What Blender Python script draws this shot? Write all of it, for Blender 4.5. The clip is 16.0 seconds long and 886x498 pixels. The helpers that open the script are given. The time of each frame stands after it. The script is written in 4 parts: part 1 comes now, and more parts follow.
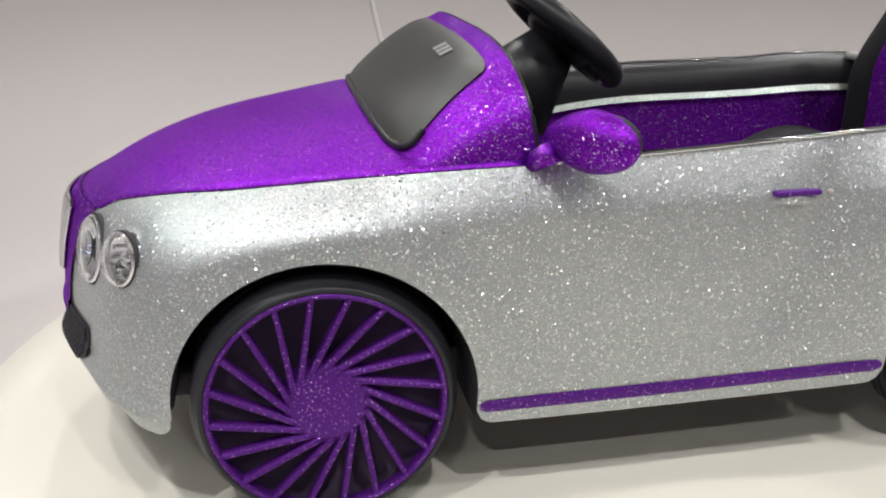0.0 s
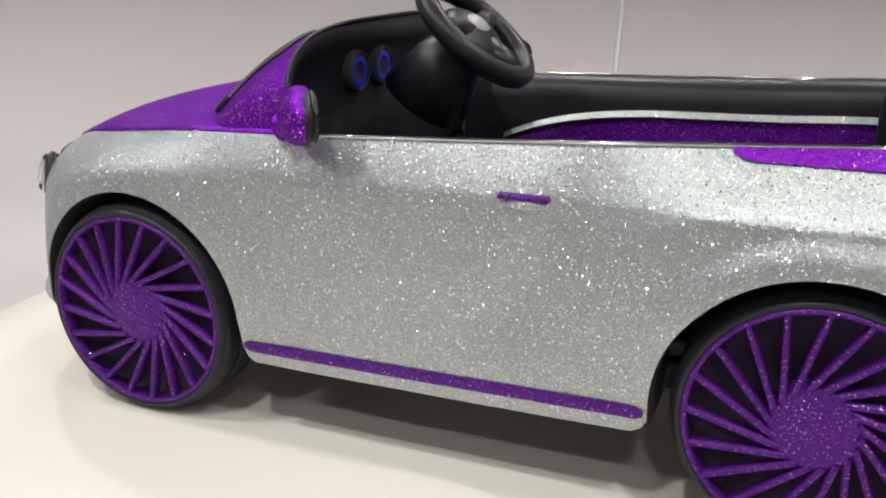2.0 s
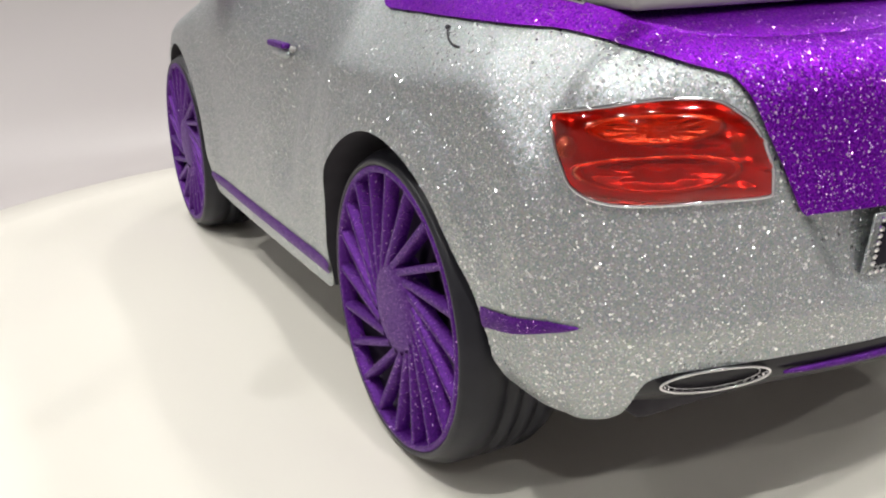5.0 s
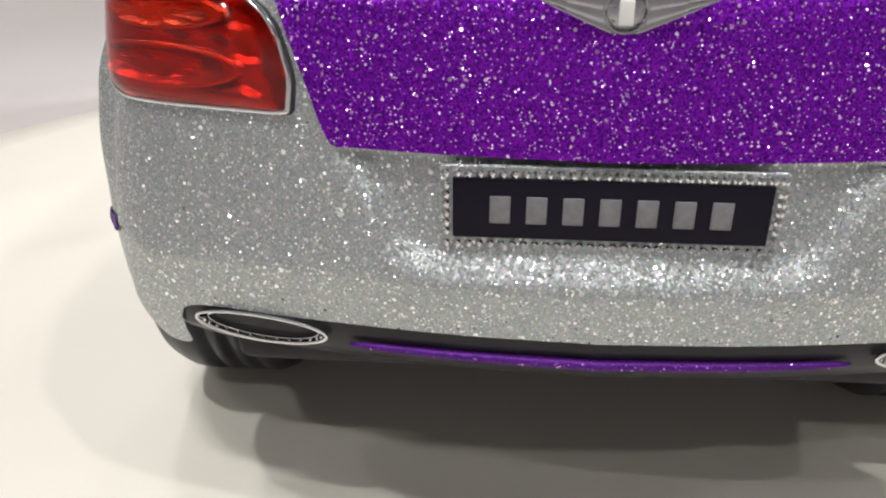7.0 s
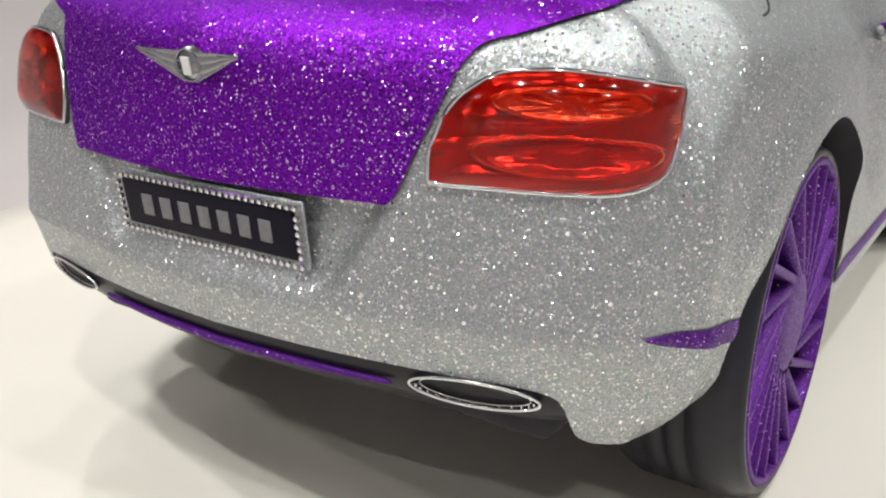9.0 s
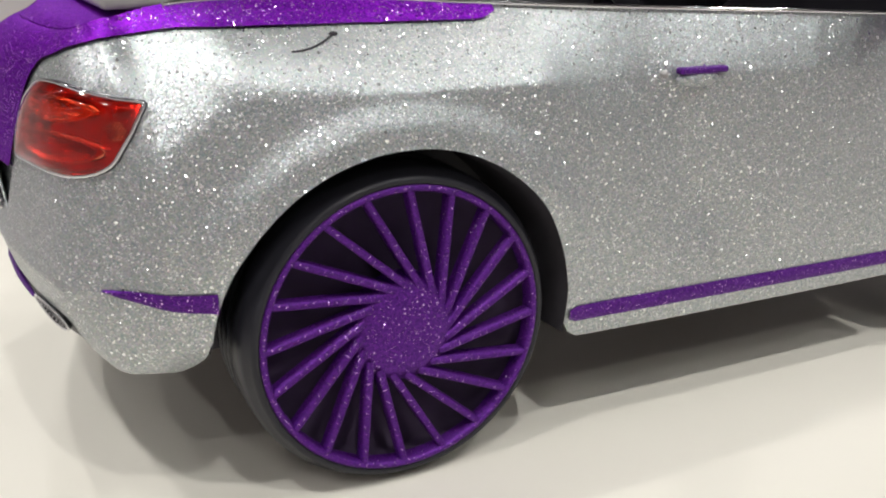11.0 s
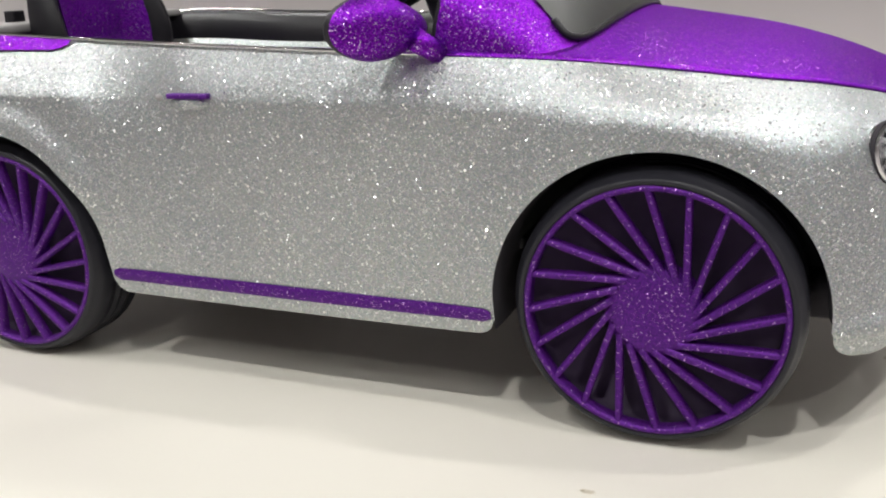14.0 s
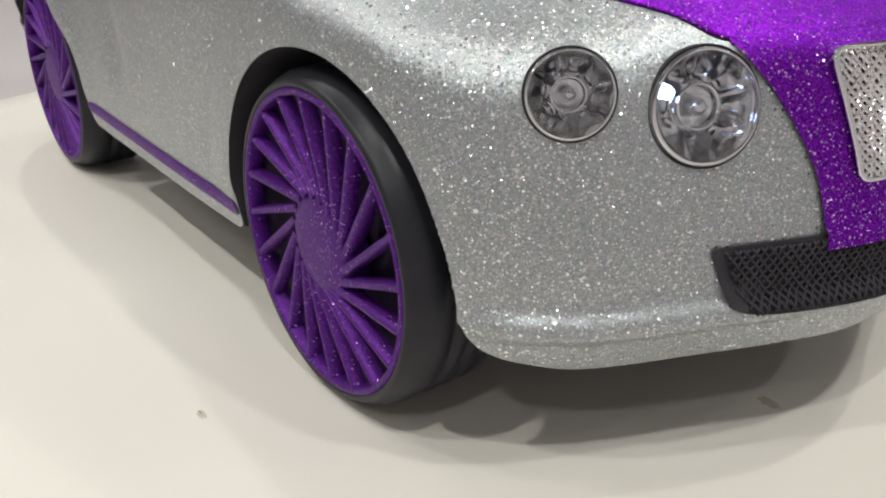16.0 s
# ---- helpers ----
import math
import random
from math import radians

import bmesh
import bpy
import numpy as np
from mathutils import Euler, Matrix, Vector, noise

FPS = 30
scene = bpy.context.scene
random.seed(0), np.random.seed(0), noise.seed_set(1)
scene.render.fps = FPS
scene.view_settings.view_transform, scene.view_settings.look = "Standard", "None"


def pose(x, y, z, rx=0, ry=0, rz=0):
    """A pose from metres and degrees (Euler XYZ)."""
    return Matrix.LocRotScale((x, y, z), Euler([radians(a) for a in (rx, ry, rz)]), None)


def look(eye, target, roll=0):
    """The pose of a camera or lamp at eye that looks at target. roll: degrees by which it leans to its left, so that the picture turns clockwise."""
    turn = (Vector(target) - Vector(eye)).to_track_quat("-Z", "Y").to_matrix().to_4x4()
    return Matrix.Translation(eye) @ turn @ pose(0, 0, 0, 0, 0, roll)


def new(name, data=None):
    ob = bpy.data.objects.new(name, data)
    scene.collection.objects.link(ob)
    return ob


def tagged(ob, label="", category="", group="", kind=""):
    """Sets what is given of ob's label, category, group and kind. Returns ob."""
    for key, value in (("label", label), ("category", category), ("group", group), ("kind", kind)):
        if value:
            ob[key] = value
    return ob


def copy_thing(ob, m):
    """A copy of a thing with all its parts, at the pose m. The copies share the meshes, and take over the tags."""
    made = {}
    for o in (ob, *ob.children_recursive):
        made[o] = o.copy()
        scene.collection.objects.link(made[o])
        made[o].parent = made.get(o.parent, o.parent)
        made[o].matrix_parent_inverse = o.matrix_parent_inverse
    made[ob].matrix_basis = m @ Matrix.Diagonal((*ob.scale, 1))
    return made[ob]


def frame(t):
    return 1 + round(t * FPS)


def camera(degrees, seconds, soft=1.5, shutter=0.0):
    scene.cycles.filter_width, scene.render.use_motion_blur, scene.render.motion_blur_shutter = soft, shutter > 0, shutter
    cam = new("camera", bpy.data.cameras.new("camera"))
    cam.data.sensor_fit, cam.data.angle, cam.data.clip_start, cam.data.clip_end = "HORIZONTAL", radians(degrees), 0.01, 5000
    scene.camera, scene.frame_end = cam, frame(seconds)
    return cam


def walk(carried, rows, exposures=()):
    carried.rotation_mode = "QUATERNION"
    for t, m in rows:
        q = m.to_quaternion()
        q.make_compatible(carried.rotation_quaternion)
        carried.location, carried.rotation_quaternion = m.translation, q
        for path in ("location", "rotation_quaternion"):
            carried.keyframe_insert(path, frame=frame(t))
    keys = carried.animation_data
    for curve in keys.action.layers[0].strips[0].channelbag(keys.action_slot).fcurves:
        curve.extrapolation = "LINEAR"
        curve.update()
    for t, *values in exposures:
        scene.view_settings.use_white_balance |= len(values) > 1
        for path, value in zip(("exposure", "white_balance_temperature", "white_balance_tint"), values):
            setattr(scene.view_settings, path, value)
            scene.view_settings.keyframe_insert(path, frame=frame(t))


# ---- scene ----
cam = camera(51.80, 16.0, soft=2.1)
PATH = [
    (0, (0.3625, 0.9475, 0.5002), (0.1861, 0.0231, 0.1620), 0.20),
    (0.5, (0.2171, 0.9933, 0.4906), (0.1626, 0.0493, 0.1652), 0.20),
    (1, (0.0345, 1.0131, 0.4856), (0.1314, 0.0715, 0.1631), 0.58),
    (1.5, (-0.1547, 0.9960, 0.4775), (0.0896, 0.0776, 0.1661), 0.23),
    (2, (-0.3064, 0.9525, 0.4721), (0.0604, 0.0756, 0.1614), 0.03),
    (2.5, (-0.4575, 0.9295, 0.4738), (0.0219, 0.1082, 0.1647), -0.32),
    (3, (-0.6024, 0.8820, 0.4568), (-0.0407, 0.1138, 0.1496), -1.22),
    (3.2, (-0.6552, 0.8591, 0.4453), (-0.0615, 0.1139, 0.1417), -1.36),
    (5.3, (-0.8944, 0.4183, 0.3501), (-0.0192, 0.0608, 0.0241), -0.98),
    (5.5, (-0.8977, 0.3698, 0.3402), (-0.0060, 0.0565, 0.0135), -0.74),
    (6, (-0.8955, 0.2500, 0.3273), (0.0228, 0.0589, -0.0195), 0.04),
    (6.5, (-0.8993, 0.1373, 0.3214), (0.0266, 0.0787, -0.0518), 0.18),
    (7, (-0.9189, 0.0409, 0.3240), (0.0049, 0.1114, -0.0524), 0.28),
    (7.5, (-0.9284, -0.0454, 0.3255), (-0.0196, 0.1386, -0.0489), 0.59),
    (8, (-0.9230, -0.1333, 0.3340), (-0.0443, 0.1733, -0.0318), -0.15),
    (8.5, (-0.9125, -0.2379, 0.3405), (-0.0727, 0.1847, -0.0004), -0.52),
    (9, (-0.8853, -0.3619, 0.3368), (-0.0939, 0.1603, 0.0192), 0.07),
    (9.5, (-0.8332, -0.4761, 0.3332), (-0.1092, 0.1402, 0.0234), -0.04),
    (9.7, (-0.8076, -0.5172, 0.3324), (-0.1131, 0.1336, 0.0255), 0.15),
    (11.8, (-0.3493, -0.9169, 0.3905), (-0.1308, 0.0102, 0.0859), -0.98),
    (12, (-0.2865, -0.9466, 0.3944), (-0.1210, -0.0058, 0.0986), -1.42),
    (12.5, (-0.1083, -1.0018, 0.3957), (-0.0711, -0.0415, 0.1193), -2.14),
    (13, (0.0755, -1.0115, 0.3948), (-0.0114, -0.0543, 0.1187), -2.38),
    (13.5, (0.2626, -0.9863, 0.3892), (0.0377, -0.0558, 0.0998), -2.48),
    (14, (0.4277, -0.9330, 0.3824), (0.0718, -0.0478, 0.0826), -2.62),
    (14.5, (0.5583, -0.8588, 0.3800), (0.0961, -0.0319, 0.0598), -3.01),
    (15, (0.6545, -0.7429, 0.3592), (0.1007, 0.0101, 0.0040), -3.25),
    (15.5, (0.7451, -0.6277, 0.3487), (0.0959, 0.0267, -0.0390), -2.55),
    (16, (0.8244, -0.5122, 0.3489), (0.0777, 0.0184, -0.0523), -1.64),
]
walk(cam, [(t, look(eye, target, roll)) for t, eye, target, roll in PATH], exposures=[(0.0, 0.04), (5.5, 0.06), (6.5, -0.10), (7.5, 0.13), (8.5, 0.13), (9.5, -0.03), (13.5, -0.02), (15.0, -0.03), (16.0, -0.23)])

# ---- world and lights ----
world = bpy.data.worlds.new("room_air")
world.use_nodes = True
world.node_tree.nodes["Background"].inputs[0].default_value = (0.9, 0.92, 1.0, 1)
world.node_tree.nodes["Background"].inputs[1].default_value = 0.02
scene.world = world


def ring_lamp(x, y, z, aim_x, aim_y, watts, size, spread):
    lamp = bpy.data.lights.new("ring_lamp", "AREA")
    lamp.shape, lamp.size, lamp.energy, lamp.color = "DISK", size, watts, (1.0, 0.985, 0.945)
    lamp.spread = radians(spread)
    ob = new("ring_lamp", lamp)
    ob.matrix_world = look((x, y, z), (aim_x, aim_y, 0.05))
    return ob


# two rings of unseen lamps, added all round for a few spots by the camera, each aimed at the near side of the stand
for count, turn, rx, ry, z, watts in ((9, 0.25, 1.42, 1.22, 1.90, 1.78), (9, 0.75, 1.84, 1.66, 1.42, 0.52)):
    for k in range(count):
        a = 2 * math.pi * (k + turn) / count
        ring_lamp(rx * math.cos(a), ry * math.sin(a), z, 0.50 * math.cos(a), 0.30 * math.sin(a), watts, 0.05, 74)


# ---- materials ----
def material(name):
    m = bpy.data.materials.new(name)
    m.use_nodes = True
    nt = m.node_tree
    return m, nt, nt.nodes["Principled BSDF"]


def node(nt, kind, **inputs):
    n = nt.nodes.new(kind)
    for key, value in inputs.items():
        n.inputs[key.replace("_", " ")].default_value = value
    return n


def plain(name, colour, rough=0.5, metal=0.0, coat=0.0, grain=0.0, grain_scale=60.0, bump=0.0, gloss=0.5):
    """A paint, plastic or metal with a little large and small variation."""
    m, nt, b = material(name)
    b.inputs["Roughness"].default_value, b.inputs["Metallic"].default_value = rough, metal
    b.inputs["Coat Weight"].default_value, b.inputs["Specular IOR Level"].default_value = coat, gloss
    tc = nt.nodes.new("ShaderNodeTexCoord")
    n1 = node(nt, "ShaderNodeTexNoise", Scale=grain_scale, Detail=5.0)
    nt.links.new(tc.outputs["Object"], n1.inputs["Vector"])
    mix = nt.nodes.new("ShaderNodeMix")
    mix.data_type = "RGBA"
    mix.inputs[6].default_value = (*[c * (1 - grain) for c in colour], 1)
    mix.inputs[7].default_value = (*[min(1, c * (1 + grain)) for c in colour], 1)
    nt.links.new(n1.outputs["Fac"], mix.inputs[0])
    nt.links.new(mix.outputs[2], b.inputs["Base Color"])
    if bump:
        n2 = node(nt, "ShaderNodeTexNoise", Scale=grain_scale * 8, Detail=3.0)
        nt.links.new(tc.outputs["Object"], n2.inputs["Vector"])
        bp = node(nt, "ShaderNodeBump", Strength=bump, Distance=0.001)
        nt.links.new(n2.outputs["Fac"], bp.inputs["Height"])
        nt.links.new(bp.outputs["Normal"], b.inputs["Normal"])
    return m


def glitter(name, dull, bright, foil, flashes, flake=0.0009, spread=0.6, rough=0.38, metal=0.6, tints=0.1, tilt=1.05, edge=(1.0, 1.0, 1.0)):
    """Glitter coat: small foil flakes, each with a tilt of its own, and sparse larger ones that flash."""
    m, nt, b = material(name)
    tc = nt.nodes.new("ShaderNodeTexCoord")
    geo = nt.nodes.new("ShaderNodeNewGeometry")

    def flakes(size, amount):
        v = node(nt, "ShaderNodeTexVoronoi", Scale=1.0 / size)
        nt.links.new(tc.outputs["Object"], v.inputs["Vector"])
        sub = nt.nodes.new("ShaderNodeVectorMath")
        sub.operation = "SUBTRACT"
        nt.links.new(v.outputs["Color"], sub.inputs[0])
        sub.inputs[1].default_value = (0.5, 0.5, 0.5)
        sc = nt.nodes.new("ShaderNodeVectorMath")
        sc.operation = "SCALE"
        nt.links.new(sub.outputs[0], sc.inputs[0])
        sc.inputs["Scale"].default_value = amount
        add = nt.nodes.new("ShaderNodeVectorMath")
        nt.links.new(geo.outputs["Normal"], add.inputs[0])
        nt.links.new(sc.outputs[0], add.inputs[1])
        norm = nt.nodes.new("ShaderNodeVectorMath")
        norm.operation = "NORMALIZE"
        nt.links.new(add.outputs[0], norm.inputs[0])
        return v, norm

    fine, fine_n = flakes(flake, spread)
    nt.links.new(fine_n.outputs[0], b.inputs["Normal"])
    sep = nt.nodes.new("ShaderNodeSeparateColor")
    nt.links.new(fine.outputs["Color"], sep.inputs[0])
    large = node(nt, "ShaderNodeTexNoise", Scale=9.0, Detail=3.0)
    nt.links.new(tc.outputs["Object"], large.inputs["Vector"])
    ramp = nt.nodes.new("ShaderNodeValToRGB")
    ramp.color_ramp.elements[0].color = (*dull, 1)
    ramp.color_ramp.elements[1].color = (*bright, 1)
    mean = node(nt, "ShaderNodeMath")
    mean.operation = "MULTIPLY_ADD"
    nt.links.new(large.outputs["Fac"], mean.inputs[0])
    mean.inputs[1].default_value = 0.3
    nt.links.new(sep.outputs[0], mean.inputs[2])
    nt.links.new(mean.outputs[0], ramp.inputs[0])
    hue = nt.nodes.new("ShaderNodeMix")
    hue.data_type, hue.blend_type = "RGBA", "OVERLAY"
    hue.inputs[0].default_value = tints
    nt.links.new(ramp.outputs[0], hue.inputs[6])
    nt.links.new(fine.outputs["Color"], hue.inputs[7])
    nt.links.new(hue.outputs[2], b.inputs["Base Color"])
    b.inputs["Metallic"].default_value, b.inputs["Roughness"].default_value = metal, rough
    b.inputs["Specular Tint"].default_value = (*edge, 1)
    # flashing flakes of three sizes, each a facet of its own, faintly iridescent
    shader = b.outputs[0]
    for size, share, gloss in flashes:
        big, big_n = flakes(size, tilt)
        chance = nt.nodes.new("ShaderNodeTexWhiteNoise")
        nt.links.new(big.outputs["Position"], chance.inputs["Vector"])
        big_sep = nt.nodes.new("ShaderNodeSeparateColor")
        nt.links.new(chance.outputs["Color"], big_sep.inputs[0])
        cut = nt.nodes.new("ShaderNodeMath")
        cut.operation = "LESS_THAN"
        nt.links.new(big_sep.outputs[2], cut.inputs[0])
        cut.inputs[1].default_value = share
        reach = nt.nodes.new("ShaderNodeMath")
        reach.operation = "MULTIPLY_ADD"
        nt.links.new(big_sep.outputs[1], reach.inputs[0])
        reach.inputs[1].default_value, reach.inputs[2].default_value = 0.34, 0.20
        inside = nt.nodes.new("ShaderNodeMath")
        inside.operation = "LESS_THAN"
        nt.links.new(big.outputs["Distance"], inside.inputs[0])
        nt.links.new(reach.outputs[0], inside.inputs[1])
        both = nt.nodes.new("ShaderNodeMath")
        both.operation = "MULTIPLY"
        share_in = nt.nodes.new("ShaderNodeMath")
        share_in.operation = "MULTIPLY"
        share_in.inputs[1].default_value = 0.78
        nt.links.new(cut.outputs[0], both.inputs[0])
        nt.links.new(inside.outputs[0], both.inputs[1])
        tint = nt.nodes.new("ShaderNodeMix")
        tint.data_type, tint.blend_type = "RGBA", "OVERLAY"
        tint.inputs[0].default_value = 0.25
        tint.inputs[6].default_value = (*foil, 1)
        nt.links.new(chance.outputs["Color"], tint.inputs[7])
        flash = node(nt, "ShaderNodeBsdfGlossy", Roughness=gloss)
        nt.links.new(tint.outputs[2], flash.inputs["Color"])
        nt.links.new(big_n.outputs[0], flash.inputs["Normal"])
        mixs = nt.nodes.new("ShaderNodeMixShader")
        nt.links.new(both.outputs[0], share_in.inputs[0])
        nt.links.new(share_in.outputs[0], mixs.inputs[0])
        nt.links.new(shader, mixs.inputs[1])
        nt.links.new(flash.outputs[0], mixs.inputs[2])
        shader = mixs.outputs[0]
    nt.links.new(mixs.outputs[0], nt.nodes["Material Output"].inputs[0])
    return m


SILVER = glitter("silver_glitter", (0.29, 0.315, 0.318), (0.44, 0.468, 0.475), (0.95, 0.96, 0.98), ((0.0011, 0.20, 0.33), (0.0015, 0.16, 0.25), (0.0023, 0.08, 0.22)), spread=0.36, metal=0.75, rough=0.41)
PURPLE = glitter("purple_glitter", (0.048, 0.003, 0.142), (0.218, 0.0138, 0.47), (0.92, 0.55, 1.0), ((0.0009, 0.12, 0.26), (0.0012, 0.09, 0.22), (0.0017, 0.05, 0.19)), spread=0.34, tints=0.08, metal=0.80, rough=0.43, edge=(0.45, 0.12, 0.60))
# smoother purple with fewer flakes; its base is darkened to stand for shade
PURPLE_SHADED = glitter("purple_glitter_shaded", (0.048, 0.005, 0.122), (0.108, 0.010, 0.25), (0.80, 0.42, 1.0), ((0.0010, 0.08, 0.26), (0.0014, 0.05, 0.21)), spread=0.3, tints=0.05, metal=0.6, rough=0.5)
BLACK = plain("black_plastic", (0.014, 0.013, 0.017), 0.38, grain=0.25, bump=0.05, gloss=0.32)
RUBBER = plain("tyre_plastic", (0.019, 0.019, 0.025), 0.36, grain=0.3, bump=0.1, gloss=0.26)
DARK = plain("dark_underbody", (0.042, 0.039, 0.046), 0.7, grain=0.3, gloss=0.15)
VOID = plain("wheel_back_plastic", (0.046, 0.032, 0.062), 0.6, grain=0.3, gloss=0.2)
BOWL = plain("lamp_bowl", (0.80, 0.80, 0.86), 0.07, metal=1.0, grain=0.5, grain_scale=220)
CHROME = plain("chrome", (0.75, 0.75, 0.76), 0.08, metal=1.0, grain=0.03)
WING = plain("brushed_wing", (0.34, 0.34, 0.36), 0.26, metal=0.95, grain=0.25, grain_scale=120, bump=0.1)
TIN = plain("dull_tin", (0.17, 0.17, 0.15), 0.35, metal=0.9, grain=0.4, grain_scale=150, bump=0.2)
GREY = plain("grey_plastic", (0.32, 0.31, 0.31), 0.35, grain=0.1)
LETTER = plain("letter_foil", (0.20, 0.20, 0.215), 0.4, metal=0.3, grain=0.3, grain_scale=300)
SCREEN = plain("smoked_screen", (0.035, 0.035, 0.035), 0.42, grain=0.15, gloss=0.4)
WALL = plain("wall_paint", (0.50, 0.463, 0.463), 0.38, grain=0.025, grain_scale=2.5, bump=0.05)
CEILING = plain("ceiling_paint", (0.58, 0.58, 0.59), 0.8, grain=0.1, grain_scale=3.0)
FLOOR = plain("floor_lacquer", (0.74, 0.712, 0.645), 0.38, grain=0.03, grain_scale=3.0, bump=0.02)
SMUDGE = plain("floor_smudge", (0.55, 0.50, 0.40), 0.5, grain=0.25, grain_scale=200)
REDBACK = plain("red_backing", (0.50, 0.030, 0.024), 0.16, metal=0.9, grain=0.6, grain_scale=45, bump=0.15)
REDBOWL = plain("bright_reflector", (0.95, 0.22, 0.12), 0.16, metal=1.0, grain=0.35, grain_scale=60, bump=0.25)
PLATE = plain("plate_black", (0.010, 0.008, 0.017), 0.5, grain=0.2, gloss=0.12)
TRIM = plain("trim_paint", (0.66, 0.64, 0.63), 0.4, grain=0.05)
WHITE = plain("white_enamel", (0.8, 0.8, 0.8), 0.3, grain=0.02)


def glass(name, colour, rough=0.03):
    m, nt, b = material(name)
    b.inputs["Base Color"].default_value = (*colour, 1)
    b.inputs["Transmission Weight"].default_value = 1.0
    b.inputs["Roughness"].default_value, b.inputs["IOR"].default_value = rough, 1.45
    return m


LENS = glass("clear_lens", (0.97, 0.98, 1.0))
REDLENS = glass("red_lens", (0.92, 0.11, 0.05), 0.06)


def glow(name, colour, strength):
    m, nt, b = material(name)
    b.inputs["Base Color"].default_value = (*colour, 1)
    b.inputs["Emission Color"].default_value = (*colour, 1)
    b.inputs["Emission Strength"].default_value = strength
    return m


LED = glow("cold_white_diode", (0.50, 0.66, 1.0), 9.0)
BLUE = glow("blue_dial_light", (0.01, 0.015, 0.35), 0.22)


# ---- mesh helpers ----
def part(name, bm, mat, parent=None, label="", smooth=True, kind="", category=""):
    me = bpy.data.meshes.new(name)
    bm.to_mesh(me)
    bm.free()
    me.materials.append(mat)
    if smooth:
        me.shade_smooth()
    ob = new(name, me)
    ob.parent = parent
    return tagged(ob, label, category, "", kind)


def thing(name, label, category, group="", at=(0, 0, 0)):
    ob = new(name)
    ob.location = at
    ob.empty_display_size = 0.05
    return tagged(ob, label, category, group)


def weld(bm, dist=1e-5):
    bmesh.ops.remove_doubles(bm, verts=bm.verts, dist=dist)
    bmesh.ops.recalc_face_normals(bm, faces=bm.faces)
    return bm


def grid(points, thick=0.0, close=False):
    """A mesh from rows of points; thick: a shell of that thickness on its inner side."""
    bm = bmesh.new()
    rows = [[bm.verts.new(p) for p in row] for row in points]
    n = len(rows[0])
    for a, b in zip(rows, rows[1:]):
        for j in range(n if close else n - 1):
            k = (j + 1) % n
            bm.faces.new((a[j], a[k], b[k], b[j]))
    weld(bm)
    if thick:
        bmesh.ops.solidify(bm, geom=bm.faces[:], thickness=thick)
    return bm


def tube(path, radius, sides=10, closed=False):
    """A round bar along a path; radius may be one number or one a point."""
    pts = [Vector(p) for p in path]
    n = len(pts)
    radii = radius if isinstance(radius, (list, tuple)) else [radius] * n
    bm = bmesh.new()
    rings = []
    for i, p in enumerate(pts):
        a, b = (pts[(i - 1) % n], pts[(i + 1) % n]) if closed else (pts[max(i - 1, 0)], pts[min(i + 1, n - 1)])
        d = (b - a).normalized()
        side = d.cross(Vector((0, 0, 1)) if abs(d.z) < 0.9 else Vector((1, 0, 0))).normalized()
        up = side.cross(d)
        rings.append([bm.verts.new(p + (side * math.cos(t) + up * math.sin(t)) * radii[i]) for t in [2 * math.pi * k / sides for k in range(sides)]])
    for i in range(n if closed else n - 1):
        a, b = rings[i], rings[(i + 1) % n]
        for k in range(sides):
            bm.faces.new((a[k], a[(k + 1) % sides], b[(k + 1) % sides], b[k]))
    if not closed:
        bm.faces.new(rings[0])
        bm.faces.new(rings[-1])
    return weld(bm)


def lathe(profile, m=None, steps=72):
    """A body of rotation about the y axis, from (radius, y) pairs, then moved by m."""
    rows = [[(r * math.cos(2 * math.pi * k / steps), y, r * math.sin(2 * math.pi * k / steps)) for k in range(steps)] for r, y in profile]
    bm = grid(rows, close=True)
    if m is not None:
        bmesh.ops.transform(bm, matrix=m, verts=bm.verts)
    return bm


def block(sx, sy, sz, m=None, bevel=0.004, segments=3):
    """A box with rounded edges."""
    bm = bmesh.new()
    bmesh.ops.create_cube(bm, size=1.0)
    bmesh.ops.scale(bm, vec=(sx, sy, sz), verts=bm.verts)
    if bevel:
        bmesh.ops.bevel(bm, geom=bm.edges[:], offset=bevel, segments=segments, profile=0.6, affect="EDGES")
    if m is not None:
        bmesh.ops.transform(bm, matrix=m, verts=bm.verts)
    return bm


def ball(rx, ry, rz, m=None, u=24, v=14):
    bm = bmesh.new()
    bmesh.ops.create_uvsphere(bm, u_segments=u, v_segments=v, radius=1.0)
    bmesh.ops.scale(bm, vec=(rx, ry, rz), verts=bm.verts)
    if m is not None:
        bmesh.ops.transform(bm, matrix=m, verts=bm.verts)
    return bm


def mirrored(bm):
    """The bmesh and its mirror image across the car's middle plane."""
    dup = bmesh.ops.duplicate(bm, geom=bm.verts[:] + bm.edges[:] + bm.faces[:])
    for v in dup["geom"]:
        if isinstance(v, bmesh.types.BMVert):
            v.co.y = -v.co.y
    bmesh.ops.remove_doubles(bm, verts=bm.verts, dist=1e-5)
    bmesh.ops.recalc_face_normals(bm, faces=bm.faces)
    return bm


